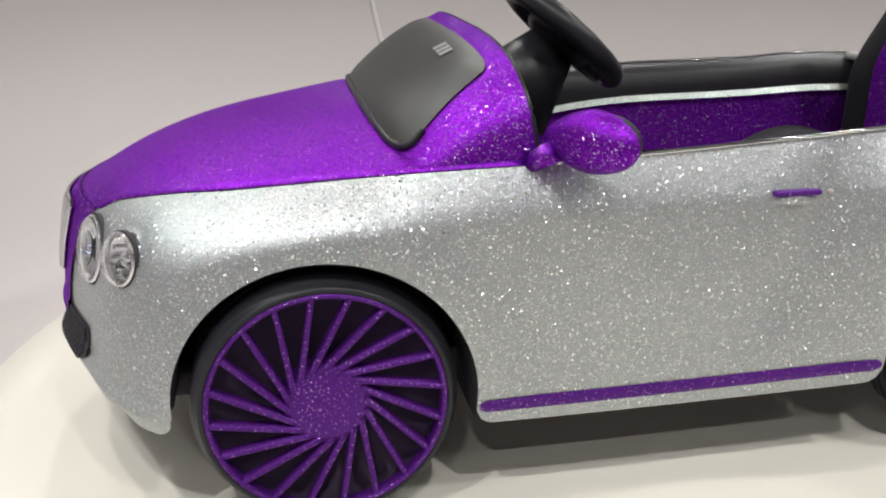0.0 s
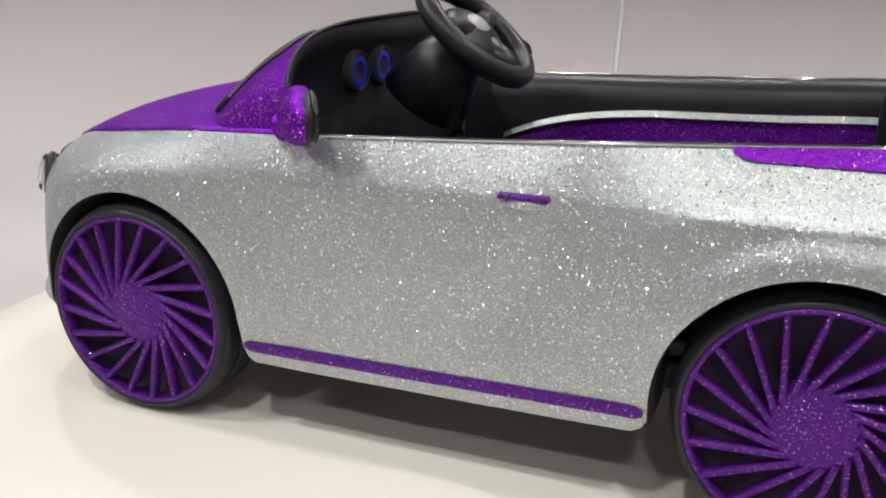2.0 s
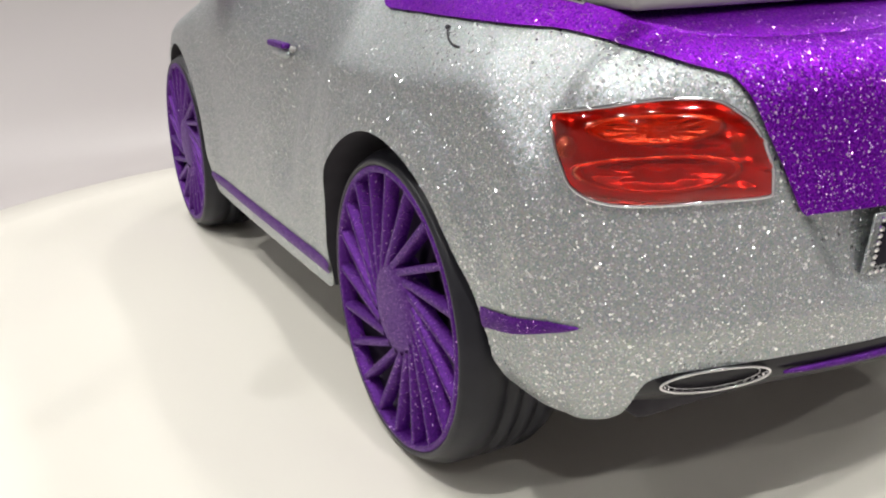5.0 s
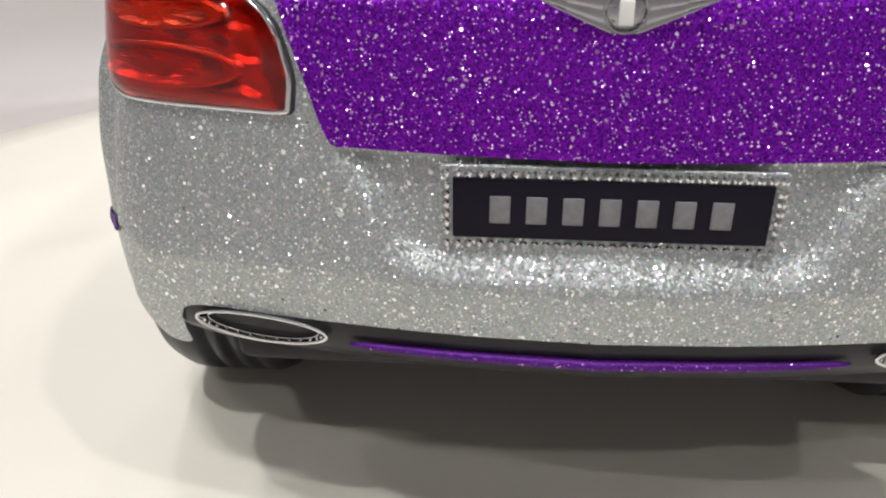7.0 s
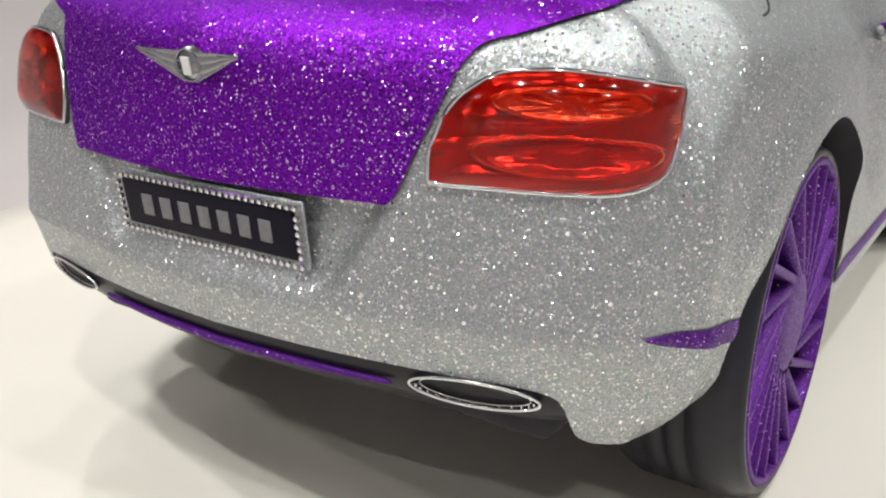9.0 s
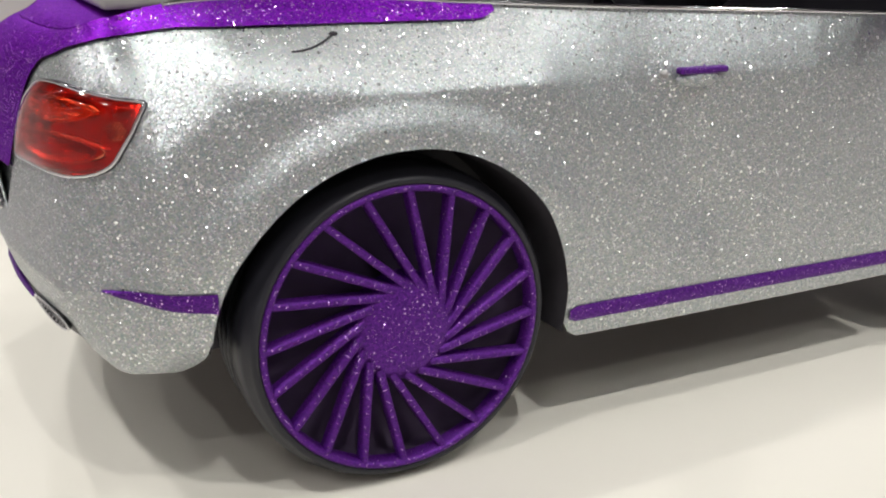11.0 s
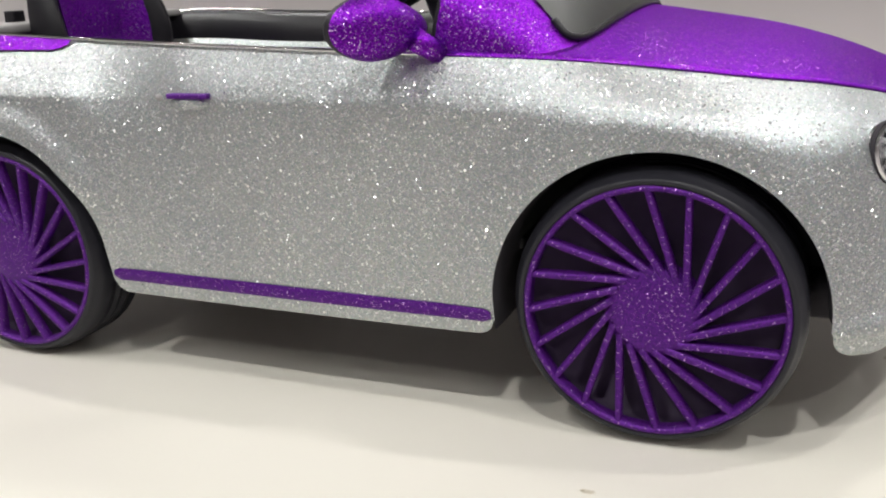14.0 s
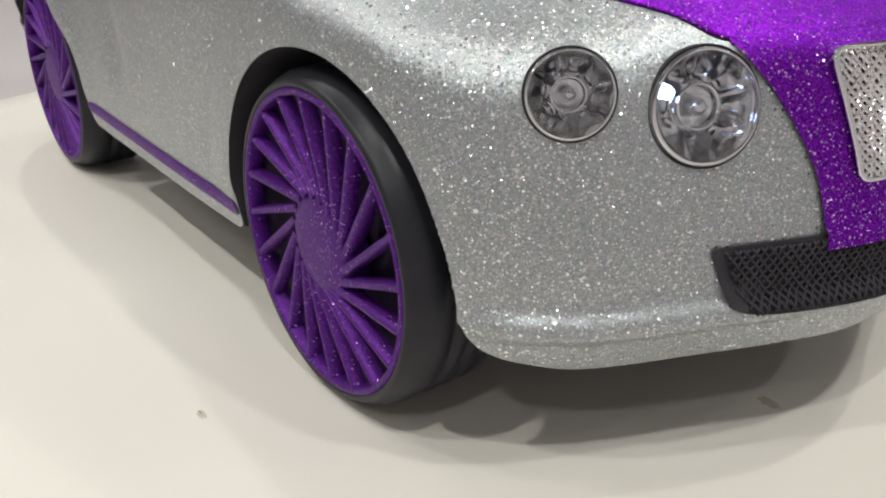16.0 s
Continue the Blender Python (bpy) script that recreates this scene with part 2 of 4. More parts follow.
def curve(keys, values):
    """A smooth curve (Catmull-Rom) through values at rising keys."""
    ks, vs = np.array(keys, float), np.array(values, float)
    slope = np.gradient(vs, ks, axis=0)
    if vs.ndim == 1:
        # keep it free of overshoot
        step = np.diff(vs) / np.diff(ks)
        for i in range(1, len(ks) - 1):
            a, b = step[i - 1], step[i]
            slope[i] = 0.0 if a * b <= 0 else 2 * a * b / (a + b)

    def at(x):
        x = min(max(x, ks[0]), ks[-1])
        i = min(max(int(np.searchsorted(ks, x)) - 1, 0), len(ks) - 2)
        h = ks[i + 1] - ks[i]
        u = (x - ks[i]) / h
        return (vs[i] * (2 * u**3 - 3 * u**2 + 1) + slope[i] * h * (u**3 - 2 * u**2 + u)
                + vs[i + 1] * (3 * u**2 - 2 * u**3) + slope[i + 1] * h * (u**3 - u**2))

    return at


def smooth(a, b, x):
    """A soft step from 0 at a to 1 at b; a may lie above b."""
    u = min(max((x - a) / (b - a), 0.0), 1.0)
    return u * u * (3 - 2 * u)


# ---- the room ----
RX, RY, RR, RT = -0.05, 0.03, 0.76, 2.4


def room():
    n = 128
    ring = [2 * math.pi * k / n for k in range(n)]
    # the wall rises from the floor in a soft cove and flares outwards
    rise = curve([0.76, 0.80, 0.84, 0.90, 0.97, 1.06, 1.20, 1.45, 1.80, RT], [0.0, 0.005, 0.02, 0.065, 0.135, 0.23, 0.39, 0.75, 1.30, 2.4])
    prof = [(r, rise(r)) for r in np.concatenate([np.linspace(0.76, 1.06, 22), np.linspace(1.12, RT, 14)])]
    floor = grid([[(RX + r * math.cos(a), RY + r * math.sin(a), 0.0) for a in ring] for r in np.linspace(0.001, RR, 12)], close=True)
    bmesh.ops.solidify(floor, geom=floor.faces[:], thickness=0.02)
    for v in floor.verts:
        v.co.z = min(v.co.z, 0.0) if v.co.z < -0.005 else (0.0 if v.co.z < 0.005 else -0.02)
    part("floor", floor, FLOOR, None, "cream white lacquered display floor with faint marks", kind="structure", category="floor")
    wall = grid([[(RX + r * math.cos(a), RY + r * math.sin(a), z) for a in ring] for r, z in prof], close=True)
    part("wall_round", wall, WALL, None, "plain off-white curved display wall", kind="structure", category="wall")
    # the ceiling stays out of view; its tone is set for bounced fill
    top = grid([[(RX + r * math.cos(a), RY + r * math.sin(a), 2.4) for a in ring] for r in (0.001, RT + 0.02)], close=True)
    bmesh.ops.solidify(top, geom=top.faces[:], thickness=0.02)
    a = radians(-81)
    # the joint strip follows the flare of the wall
    joint = tube([(RX + (r - 0.001) * math.cos(a), RY + (r - 0.001) * math.sin(a), z) for r, z in prof[-16:]], 0.006, 8)
    part("wall_trim", joint, TRIM, None, "thin white joint strip on the wall", kind="structure", category="trim")
    part("ceiling", top, CEILING, None, "unseen pale ceiling added to bounce light down", kind="structure", category="ceiling")


room()

# ---- the car body: plan outline, top edge, shoulder and bottom heights by station ----
OUTLINE = [(0.580, 0), (0.577, 0.031), (0.566, 0.066), (0.545, 0.117), (0.510, 0.192), (0.468, 0.236), (0.42, 0.250),
           (0.36, 0.2545), (0.25, 0.2565), (0.1, 0.2575), (-0.1, 0.2550), (-0.25, 0.2525), (-0.36, 0.2545), (-0.45, 0.2445),
           (-0.492, 0.2395), (-0.518, 0.2305), (-0.539, 0.208), (-0.552, 0.168), (-0.562, 0.119), (-0.570, 0.062), (-0.574, 0)]
TOP_EDGE = [(0.551, 0, 0.2530), (0.549, 0.031, 0.2530), (0.541, 0.068, 0.2530), (0.523, 0.111, 0.2530), (0.497, 0.132, 0.2665),
            (0.445, 0.166, 0.2795), (0.40, 0.187, 0.286), (0.345, 0.206, 0.294), (0.25, 0.233, 0.3055), (0.1, 0.2425, 0.3125),
            (-0.1, 0.226, 0.3195), (-0.25, 0.210, 0.3255), (-0.36, 0.205, 0.3310), (-0.45, 0.193, 0.3290), (-0.495, 0.180, 0.3185),
            (-0.508, 0.166, 0.3135), (-0.515, 0.150, 0.3105), (-0.520, 0.123, 0.3090), (-0.526, 0.087, 0.3090), (-0.530, 0.046, 0.3095), (-0.531, 0, 0.3095)]
STATIONS = list(range(21))
outline = curve(STATIONS, OUTLINE)
top_edge = curve(STATIONS, TOP_EDGE)
shoulder = curve([0, 3, 4, 5, 6, 7, 8, 9, 13, 14, 16, 17, 20], [0.235, 0.222, 0.220, 0.226, 0.238, 0.250, 0.262, 0.271, 0.276, 0.272, 0.275, 0.27, 0.27])
bottom = curve([0, 4, 5, 6, 8, 11, 13, 14, 15.5, 15.9, 16.05, 16.16, 16.3, 16.6, 17, 20], [0.071, 0.071, 0.081, 0.081, 0.080, 0.083, 0.100, 0.102, 0.1025, 0.106, 0.113, 0.125, 0.133, 0.1365, 0.1375, 0.138])
lean = curve([0, 3, 5, 7, 8, 9, 10, 11, 13, 14, 15, 16, 17, 18, 19, 20], [0.028, 0.028, 0.020, 0.006, -0.001, -0.002, 0.0065, 0.012, 0.015, 0.016, 0.020, 0.0205, 0.0205, 0.018, 0.013, 0.010])
AX, AR, AZ = 0.33, 0.130, 0.112


def arch_gap(x, z):
    """How far a side point lies outside the nearer wheel opening."""
    dx = abs(abs(x) - AX)
    return (math.hypot(dx, z - AZ) if z > AZ else dx) - AR


def skin(s, z, out=0.0):
    """The body's side at a station and height."""
    x, y = outline(s)
    a, b = outline(max(s - 0.02, 0)), outline(min(s + 0.02, 20))
    d = b - a
    if s < 0.02 or s > 19.98:
        d = np.array([0.0, 1.0 if s < 0.02 else -1.0])
    nx, ny = d[1], -d[0]
    k = math.hypot(nx, ny)
    nx, ny = nx / k, ny / k
    if ny < 0 and s < 19 and s > 1:
        nx, ny = -nx, -ny
    inset = lean(s) * max(0.0, (z - 0.12) / 0.165) ** 2
    rear, nose = smooth(12.8, 13.3, s), smooth(5.6, 4.4, s)
    inset += 0.004 * max(0.0, (0.10 - z) / 0.03) ** 2 * (1 - rear)
    inset += rear * (0.31 - 0.16 * smooth(16.3, 14.6, s)) * max(0.0, 0.164 - z) + rear * smooth(16.8, 16.0, s) * 0.0045 * max(0.0, (0.130 - z) / 0.02) ** 2 + nose * 0.35 * max(0.0, 0.099 - z)
    inset -= 0.0012 * smooth(0.185, 0.168, z) * smooth(0.155, 0.166, z) * smooth(15.2, 16.4, s)
    inset -= 0.0065 * smooth(0.118, 0.106, z) * smooth(0.092, 0.102, z) * nose
    if s > 16.5:
        half = 0.084 + (0.117 - 0.084) * (z - 0.170) / 0.054
        inset += 0.0085 * smooth(half + 0.004, half - 0.010, y) * smooth(0.156, 0.184, z) * smooth(0.2215, 0.2190, z)
    g = arch_gap(x, z)
    if 4.6 < s < 14.4:
        # wheel arch flares: a wide haunch at the rear, a narrower one in front
        reach, swell = (0.098, 0.0125 * smooth(-0.15, -0.24, x)) if x < 0 else (0.058, 0.007)
        if x < 0:
            tuck = 1 - 0.35 * max(smooth(-0.41, -0.45, x), smooth(-0.26, -0.22, x)) * smooth(0.21, 0.16, z)
            swell *= tuck
            inset -= 0.0058 * tuck * smooth(0.034, 0.010, g) * smooth(0.13, 0.19, z)
            inset += 0.0080 * math.exp(-((g - 0.125) / 0.030) ** 2) * smooth(0.12, 0.17, z) * smooth(14.4, 13.6, s)
        inset -= swell * smooth(reach, 0.062 if x < 0 else 0.006, g) * smooth(4.6, 5.6, s) * smooth(14.4, 13.6, s) * smooth(0.085, 0.13, z)
    return Vector((x - nx * (inset - out), y - ny * (inset - out), z)), Vector((nx, ny, 0.12))


tight = curve([0, 2.5, 4, 7, 9, 11, 13, 15, 20], [0.85, 0.85, 0.66, 0.50, 0.15, 0.12, 0.45, 0.8, 0.85])


def upper(s, q, out=0.0):
    """The body between shoulder (q = 0) and top edge (q = 1)."""
    z0 = shoulder(s)
    p0, n0 = skin(s, z0)
    below, _ = skin(s, z0 - 0.01)
    p2 = Vector(top_edge(s))
    rise = p2.z - z0
    p1 = p0 + (p0 - below).normalized() * rise * tight(s)
    p = p0 * (1 - q) ** 2 + p1 * 2 * q * (1 - q) + p2 * q * q
    n = Vector((n0.x * (1 - 0.7 * q), n0.y * (1 - 0.7 * q), 0.15 + 0.85 * q)).normalized()
    return p + n * out


def body_point(s, w, out=0.0):
    """w from 0 (lower edge) over 1 (shoulder) to 2 (top edge)."""
    if w <= 1:
        low = bottom(s)
        if 4.5 < s < 14.4:
            x = outline(s)[0]
            d = abs(abs(x) - AX) - AR
            # the lower corners beside the wheel openings, widest on the rear bumper
            r = 0.026 if x < -AX else (0.024 if x > AX else 0.016)
            if d < r:
                low += r * (1 - math.sqrt(max(0.0, 1 - (1 - max(d, 0.0) / r) ** 2)))
        return skin(s, low + (shoulder(s) - low) * w, out)[0]
    return upper(s, w - 1, out)


def w_of(s, z):
    """The w at which the body reaches a height."""
    if z <= shoulder(s):
        return (z - bottom(s)) / (shoulder(s) - bottom(s))
    lo, hi = 0.0, 1.0
    for _ in range(20):
        mid = (lo + hi) / 2
        lo, hi = (mid, hi) if upper(s, mid).z < z else (lo, mid)
    return 1 + lo


def station_at_y(y, z, lo, hi):
    """The station on the front (lo 0) or rear (hi 20) where the body has that y."""
    front = lo < 10
    for _ in range(24):
        mid = (lo + hi) / 2
        less = skin(mid, z)[0].y < y
        if less == front:
            lo = mid
        else:
            hi = mid
    return (lo + hi) / 2


def lamp_axis(y, z):
    s = station_at_y(y, z, 0.5, 6.0)
    p, n = skin(s, z)
    return p, Vector((n.x, n.y, 0.22)).normalized()


LAMPS = ((0.131, 0.2225, 0.0302), (0.1955, 0.2335, 0.0228))
LAMP_HOLES = [(*lamp_axis(y, z), r) for y, z, r in LAMPS]


def build_shell():
    ss = np.concatenate([np.linspace(0, 6, 190), np.linspace(6, 9, 110)[1:], np.linspace(9, 10.6, 30)[1:], np.linspace(10.6, 14.5, 130)[1:], np.linspace(14.5, 20, 60)[1:]])
    ws = np.concatenate([np.linspace(0, 1, 64), np.linspace(1, 2, 16)[1:]])
    bm = bmesh.new()
    verts = [[bm.verts.new(body_point(s, w)) for w in ws] for s in ss]
    for i in range(len(ss) - 1):
        for j in range(len(ws) - 1):
            four = (verts[i][j], verts[i + 1][j], verts[i + 1][j + 1], verts[i][j + 1])
            if 4.5 < ss[i] < 14.4 and all(arch_gap(v.co.x, v.co.z) < 0 for v in four):
                continue
            bm.faces.new(four)
    for c, n, r in LAMP_HOLES:
        def off(v):
            d = v.co - c
            return (d - n * d.dot(n)).length if d.length < r * 1.6 else 9.0
        bmesh.ops.delete(bm, geom=[f for f in bm.faces if all(off(v) < r for v in f.verts)], context="FACES_KEEP_BOUNDARY")
        for v in bm.verts:
            if v.link_faces and off(v) < r:
                d = v.co - c
                along = n * d.dot(n)
                v.co = c + along + (d - along).normalized() * r
    for v in [v for v in bm.verts if not v.link_faces]:
        bm.verts.remove(v)
    for v in bm.verts:
        g = arch_gap(v.co.x, v.co.z)
        if g < 0 and abs(v.co.y) > 0.2 and v.co.z < 0.26:
            cx = math.copysign(AX, v.co.x)
            if v.co.z > AZ:
                d = Vector((v.co.x - cx, 0, v.co.z - AZ)).normalized()
                v.co.x, v.co.z = cx + d.x * AR, AZ + d.z * AR
            else:
                v.co.x = cx + math.copysign(AR, v.co.x - cx)
    return mirrored(bm)


def patch(polygon, place, rings=8, height=lambda r: 0.0):
    """A cushion over a rounded outline; place(a, b, h) sets a point of it in the world."""
    c = np.mean(polygon, axis=0)
    bm = bmesh.new()
    mid = bm.verts.new(place(c[0], c[1], height(0.0)))
    last = None
    for k in range(1, rings + 1):
        r = k / rings
        row = [bm.verts.new(place(*(c + (np.array(p) - c) * r), height(r))) for p in polygon]
        n = len(row)
        for j in range(n):
            if last is None:
                bm.faces.new((mid, row[j], row[(j + 1) % n]))
            else:
                bm.faces.new((last[j], row[j], row[(j + 1) % n], last[(j + 1) % n]))
        last = row
    bmesh.ops.recalc_face_normals(bm, faces=bm.faces)
    return bm


def rounded(corners, radii, steps=7):
    """A closed outline with rounded corners, evenly filled in between."""
    out = []
    n = len(corners)
    for i in range(n):
        p, a, b = (np.array(corners[k % n], float) for k in (i, i - 1, i + 1))
        r = radii[i]
        p0, p2 = p + (a - p) * r, p + (b - p) * r
        out += [p0 * (1 - t) ** 2 + p * 2 * t * (1 - t) + p2 * t * t for t in np.linspace(0, 1, steps)]
    full = []
    for i, p in enumerate(out):
        q = out[(i + 1) % len(out)]
        k = max(1, int(np.linalg.norm(q - p) / 0.012))
        full += [p + (q - p) * t / k for t in range(k)]
    return full


car = thing("ride_on_car", "childs ride-on convertible car coated in silver and purple glitter", "ride-on car")
part("body_shell", build_shell(), SILVER, car, "silver glitter body shell")


# wheel housings and underside
def side_y(x, z):
    """The body's half width on its flank."""
    lo, hi = 4.6, 14.6
    for _ in range(20):
        mid = (lo + hi) / 2
        lo, hi = (mid, hi) if outline(mid)[0] > x else (lo, mid)
    return skin(lo, z)[0].y


def housing(cx, side):
    za, zb = (0.1115, 0.085) if cx > 0 else (0.088, 0.1115)
    prof = [(cx + AR, za), (cx + AR, AZ)] + [(cx + AR * math.cos(a), AZ + AR * math.sin(a)) for a in np.linspace(0.08, math.pi - 0.08, 30)] + [(cx - AR, AZ), (cx - AR, zb)]
    rows = []
    for y, k in ((None, 1.0), (0.230, 0.985), (0.13, 0.985)):
        row = []
        for x, z in prof:
            lip = side_y(x, max(z, 0.09)) - 0.0005
            row.append((cx + (x - cx) * k, (lip if y is None else min(y, lip - 0.006)) * side, AZ + (z - AZ) * k if z > AZ else z))
        rows.append(row)
    rows.append([(cx + (x - cx) * 0.02, 0.13 * side, AZ + (z - AZ) * 0.02 if z > AZ else AZ) for x, z in prof])
    return grid(rows)


for cx in (AX, -AX):
    for side in (1, -1):
        part("wheel_housing", housing(cx, side), DARK, car)
part("underbody", block(1.02, 0.36, 0.03, pose(0, 0, 0.105), 0.01), DARK, car)
part("floor_pan", block(0.40, 0.47, 0.02, pose(0, 0, 0.095), 0.006), DARK, car)


# hood
hood_crown = curve([0.15, 0.26, 0.333, 0.393, 0.454, 0.517, 0.545, 0.558], [0.345, 0.333, 0.322, 0.312, 0.296, 0.271, 0.2565, 0.2510])


def hood_point(v, u, out=0.0):
    b = top_edge(8.68 + (3.0 - 8.68) * v)
    xc = 0.245 + (0.551 - 0.245) * v
    k = 1 - abs(u) ** 2.5
    return Vector((b[0] + (xc - b[0]) * (1 - u * u), b[1] * u, b[2] + (hood_crown(xc) - b[2]) * k + out))


part("hood", grid([[hood_point(v, u, 0.0015) for u in np.linspace(-1, 1, 41)] for v in np.linspace(0, 1, 60)] + [[hood_point(1, u, -0.0022) + Vector((0.0020, 0, 0)) for u in np.linspace(-1, 1, 41)]], 0.0012), PURPLE, car, "purple glitter hood")

# purple nose panel with grille and air inlet
nose_half = curve([0.147, 0.18, 0.21, 0.231, 0.253], [0.066, 0.073, 0.0855, 0.097, 0.111])


def front_place(y, z, out):
    s = station_at_y(abs(y), min(z, 0.2525), 0.0, 6.0)
    p = body_point(s, w_of(s, min(z, top_edge(s)[2])), out)
    return Vector((p.x, math.copysign(p.y, y), p.z))


part("nose_panel", grid([[front_place(u * nose_half(max(z, 0.147)), z, 0.0022 + 0.0030 * smooth(0.151, 0.145, z)) for u in np.linspace(-1, 1, 31)] for z in np.linspace(0.138, 0.2525, 26)]), PURPLE, car, "purple glitter nose panel")
inlet = rounded([(-0.131, 0.146), (0.131, 0.146), (0.118, 0.103), (-0.118, 0.103)], [0.05, 0.05, 0.2, 0.2])
air_inlet = part("air_inlet", patch(inlet, lambda a, b, h: front_place(a, b, 0.0015 + h), 10), DARK, car, "black mesh air inlet")

GRILLE = rounded([(-0.063, 0.244), (0.063, 0.244), (0.048, 0.176), (-0.048, 0.176)], [0.12, 0.12, 0.06, 0.06])
grille = part("grille", patch(GRILLE, lambda a, b, h: front_place(a, b, 0.003), 8), DARK, car, "silver woven mesh grille")
part("grille_frame", tube([front_place(a, b, 0.005) for a, b in GRILLE], 0.0018, 8, True), CHROME, grille)


def woven_mesh(half_at, z0, z1, pitch, thick, out):
    """Two sets of waved strands crossing on the front panel, within a half width given by height."""
    bm = bmesh.new()
    mid, reach = (z0 + z1) / 2, (z1 - z0) / 2
    count = int((half_at(z1) + reach * 0.75) / (pitch * 0.75)) + 1
    for sign in (1, -1):
        for k in range(-count, count + 1):
            pts = []
            for t in np.linspace(-reach, reach, max(8, int(reach / pitch * 5))):
                y, z = k * pitch * 0.75 + t * 0.75 * sign, mid + t
                if abs(y) < half_at(z):
                    wave = math.sin((t / pitch + (k % 2)) * math.pi) * thick * 0.6 * sign
                    pts.append(front_place(y, z, out + wave))
            if len(pts) > 2:
                strand = tube(pts, thick, 5)
                me = bpy.data.meshes.new("strand")
                strand.to_mesh(me)
                strand.free()
                bm.from_mesh(me)
                bpy.data.meshes.remove(me)
    return bm


part("grille_mesh", woven_mesh(lambda z: 0.048 + 0.015 * (z - 0.176) / 0.068, 0.177, 0.243, 0.0052, 0.00145, 0.0048), CHROME, grille, kind="stuff")
part("inlet_mesh", woven_mesh(lambda z: 0.112 + 0.012 * (z - 0.106) / 0.037, 0.1055, 0.1435, 0.0066, 0.0009, 0.0028), DARK, air_inlet, kind="stuff")


# windscreen hoop with smoked screen
def hoop_point(u, v, out=0.0):
    """u across from -1 to 1, v from the rear edge (0) to the foot on the hood (1)."""
    a = abs(u)
    ang = a * math.pi / 2
    c = max(0.0, math.cos(ang))
    y_r = 0.2350 * math.sin(ang) ** 0.55
    z_r = 0.306 + 0.098 * c ** 0.58
    x_r = 0.145 + 0.018 * c ** 0.7
    y_f = 0.2310 * math.sin(ang) ** 0.85
    x_f = 0.215 + 0.066 * c ** 0.6
    edge = 0.301
    z_f = edge + (hood_crown(x_f) - edge) * (1 - (y_f / 0.245) ** 2.2) - 0.002
    bow = math.sin(v * math.pi) * 0.010
    p = Vector((x_r + (x_f - x_r) * v, math.copysign(y_r + (y_f - y_r) * v, u), z_r + (z_f - z_r) * v + bow * (1 - 0.3 * a)))
    n = Vector((0.45, 0.6 * u, 0.6)).normalized()
    return p + n * out


hoop = part("windscreen_hoop", grid([[hoop_point(u, v) for u in np.linspace(-1, 1, 61)] for v in np.linspace(0, 1, 18)]), PURPLE, car, "purple glitter windscreen surround")
part("hoop_liner", grid([[hoop_point(u, v, -0.003) for u in np.linspace(-1, 1, 61)] for v in np.linspace(0, 0.9, 12)]), BLACK, hoop, "black inner face")
part("hoop_edge", tube([hoop_point(u, 0.0, -0.0016) for u in np.linspace(-1, 1, 61)], 0.0020, 8), BLACK, hoop)
screen = rounded([(-0.46, 0.15), (0.46, 0.15), (0.66, 0.95), (-0.66, 0.95)], [0.10, 0.10, 0.14, 0.14])
part("windscreen", patch(screen, lambda a, b, h: hoop_point(a, b, 0.0015 + h), 10, lambda r: 0.003 * (1 - r ** 6)), SCREEN, car, "smoked grey windscreen")
part("screen_seal", tube([hoop_point(a, b, 0.002) for a, b in screen if b > 0.75], 0.0032, 8), BLACK, hoop, "black rubber screen seal")
for k in range(3):
    part("lettering_bar", grid([[hoop_point(0.14 + 0.035 * k + 0.025 * a, 0.27 + 0.10 * b, 0.0056) for a in (0, 0.5, 1)] for b in (0, 0.5, 1)]), GREY, hoop)


# rear deck and boot
boot_edge = curve([11, 12, 13, 13.7, 15.19, 16.1, 16.67, 17.12, 17.42, 17.57, 17.67, 17.75, 17.86, 17.95, 18.03, 18.1, 20],
                  [0.315, 0.3155, 0.3150, 0.3112, 0.306, 0.3022, 0.298, 0.2938, 0.2849, 0.2745, 0.2638, 0.2551, 0.243, 0.2317, 0.2236, 0.2207, 0.2207])


def boot_skin():
    rows = []
    for s in np.concatenate([np.linspace(10.96, 14, 40), np.linspace(14, 17, 30)[1:], np.linspace(17, 18.1, 30)[1:], np.linspace(18.1, 20, 16)[1:]]):
        w0 = w_of(s, boot_edge(max(s, 11)))
        if s < 11.1:
            w0 = w0 + (2 - w0) * ((11.1 - s) / 0.14) ** 2 * 0.5
        rows.append([body_point(s, w0 + (2 - w0) * t, 0.0022) for t in np.linspace(0, 1, 24)])
    return mirrored(grid(rows))


part("boot_lid", boot_skin(), PURPLE, car, "purple glitter boot lid and deck sides")
deck_crown = curve([-0.534, -0.515, -0.48, -0.44], [0.3095, 0.3165, 0.3225, 0.3245])


def deck_point(v, u):
    b = top_edge(13.35 + 5.67 * v)
    xc = -0.478 + (-0.534 + 0.478) * v
    return Vector((b[0] + (xc - b[0]) * (1 - u * u), b[1] * u, b[2] + (deck_crown(xc) - b[2]) * (1 - abs(u) ** 3) + 0.002))


part("rear_deck", grid([[deck_point(v, u) for u in np.linspace(-1, 1, 41)] for v in np.linspace(0, 1, 24)], 0.003), PURPLE, car, "purple glitter rear deck")

# belt trims along the doors
for side in (1, -1):
    path = [Vector((p[0], (p[1] + 0.0012) * side, p[2] + 0.0016)) for p in (top_edge(s) for s in np.linspace(8.75, 13.2, 66))]
    part("belt_trim", tube(path, 0.0017, 8), CHROME, car, "thin chrome belt trim")


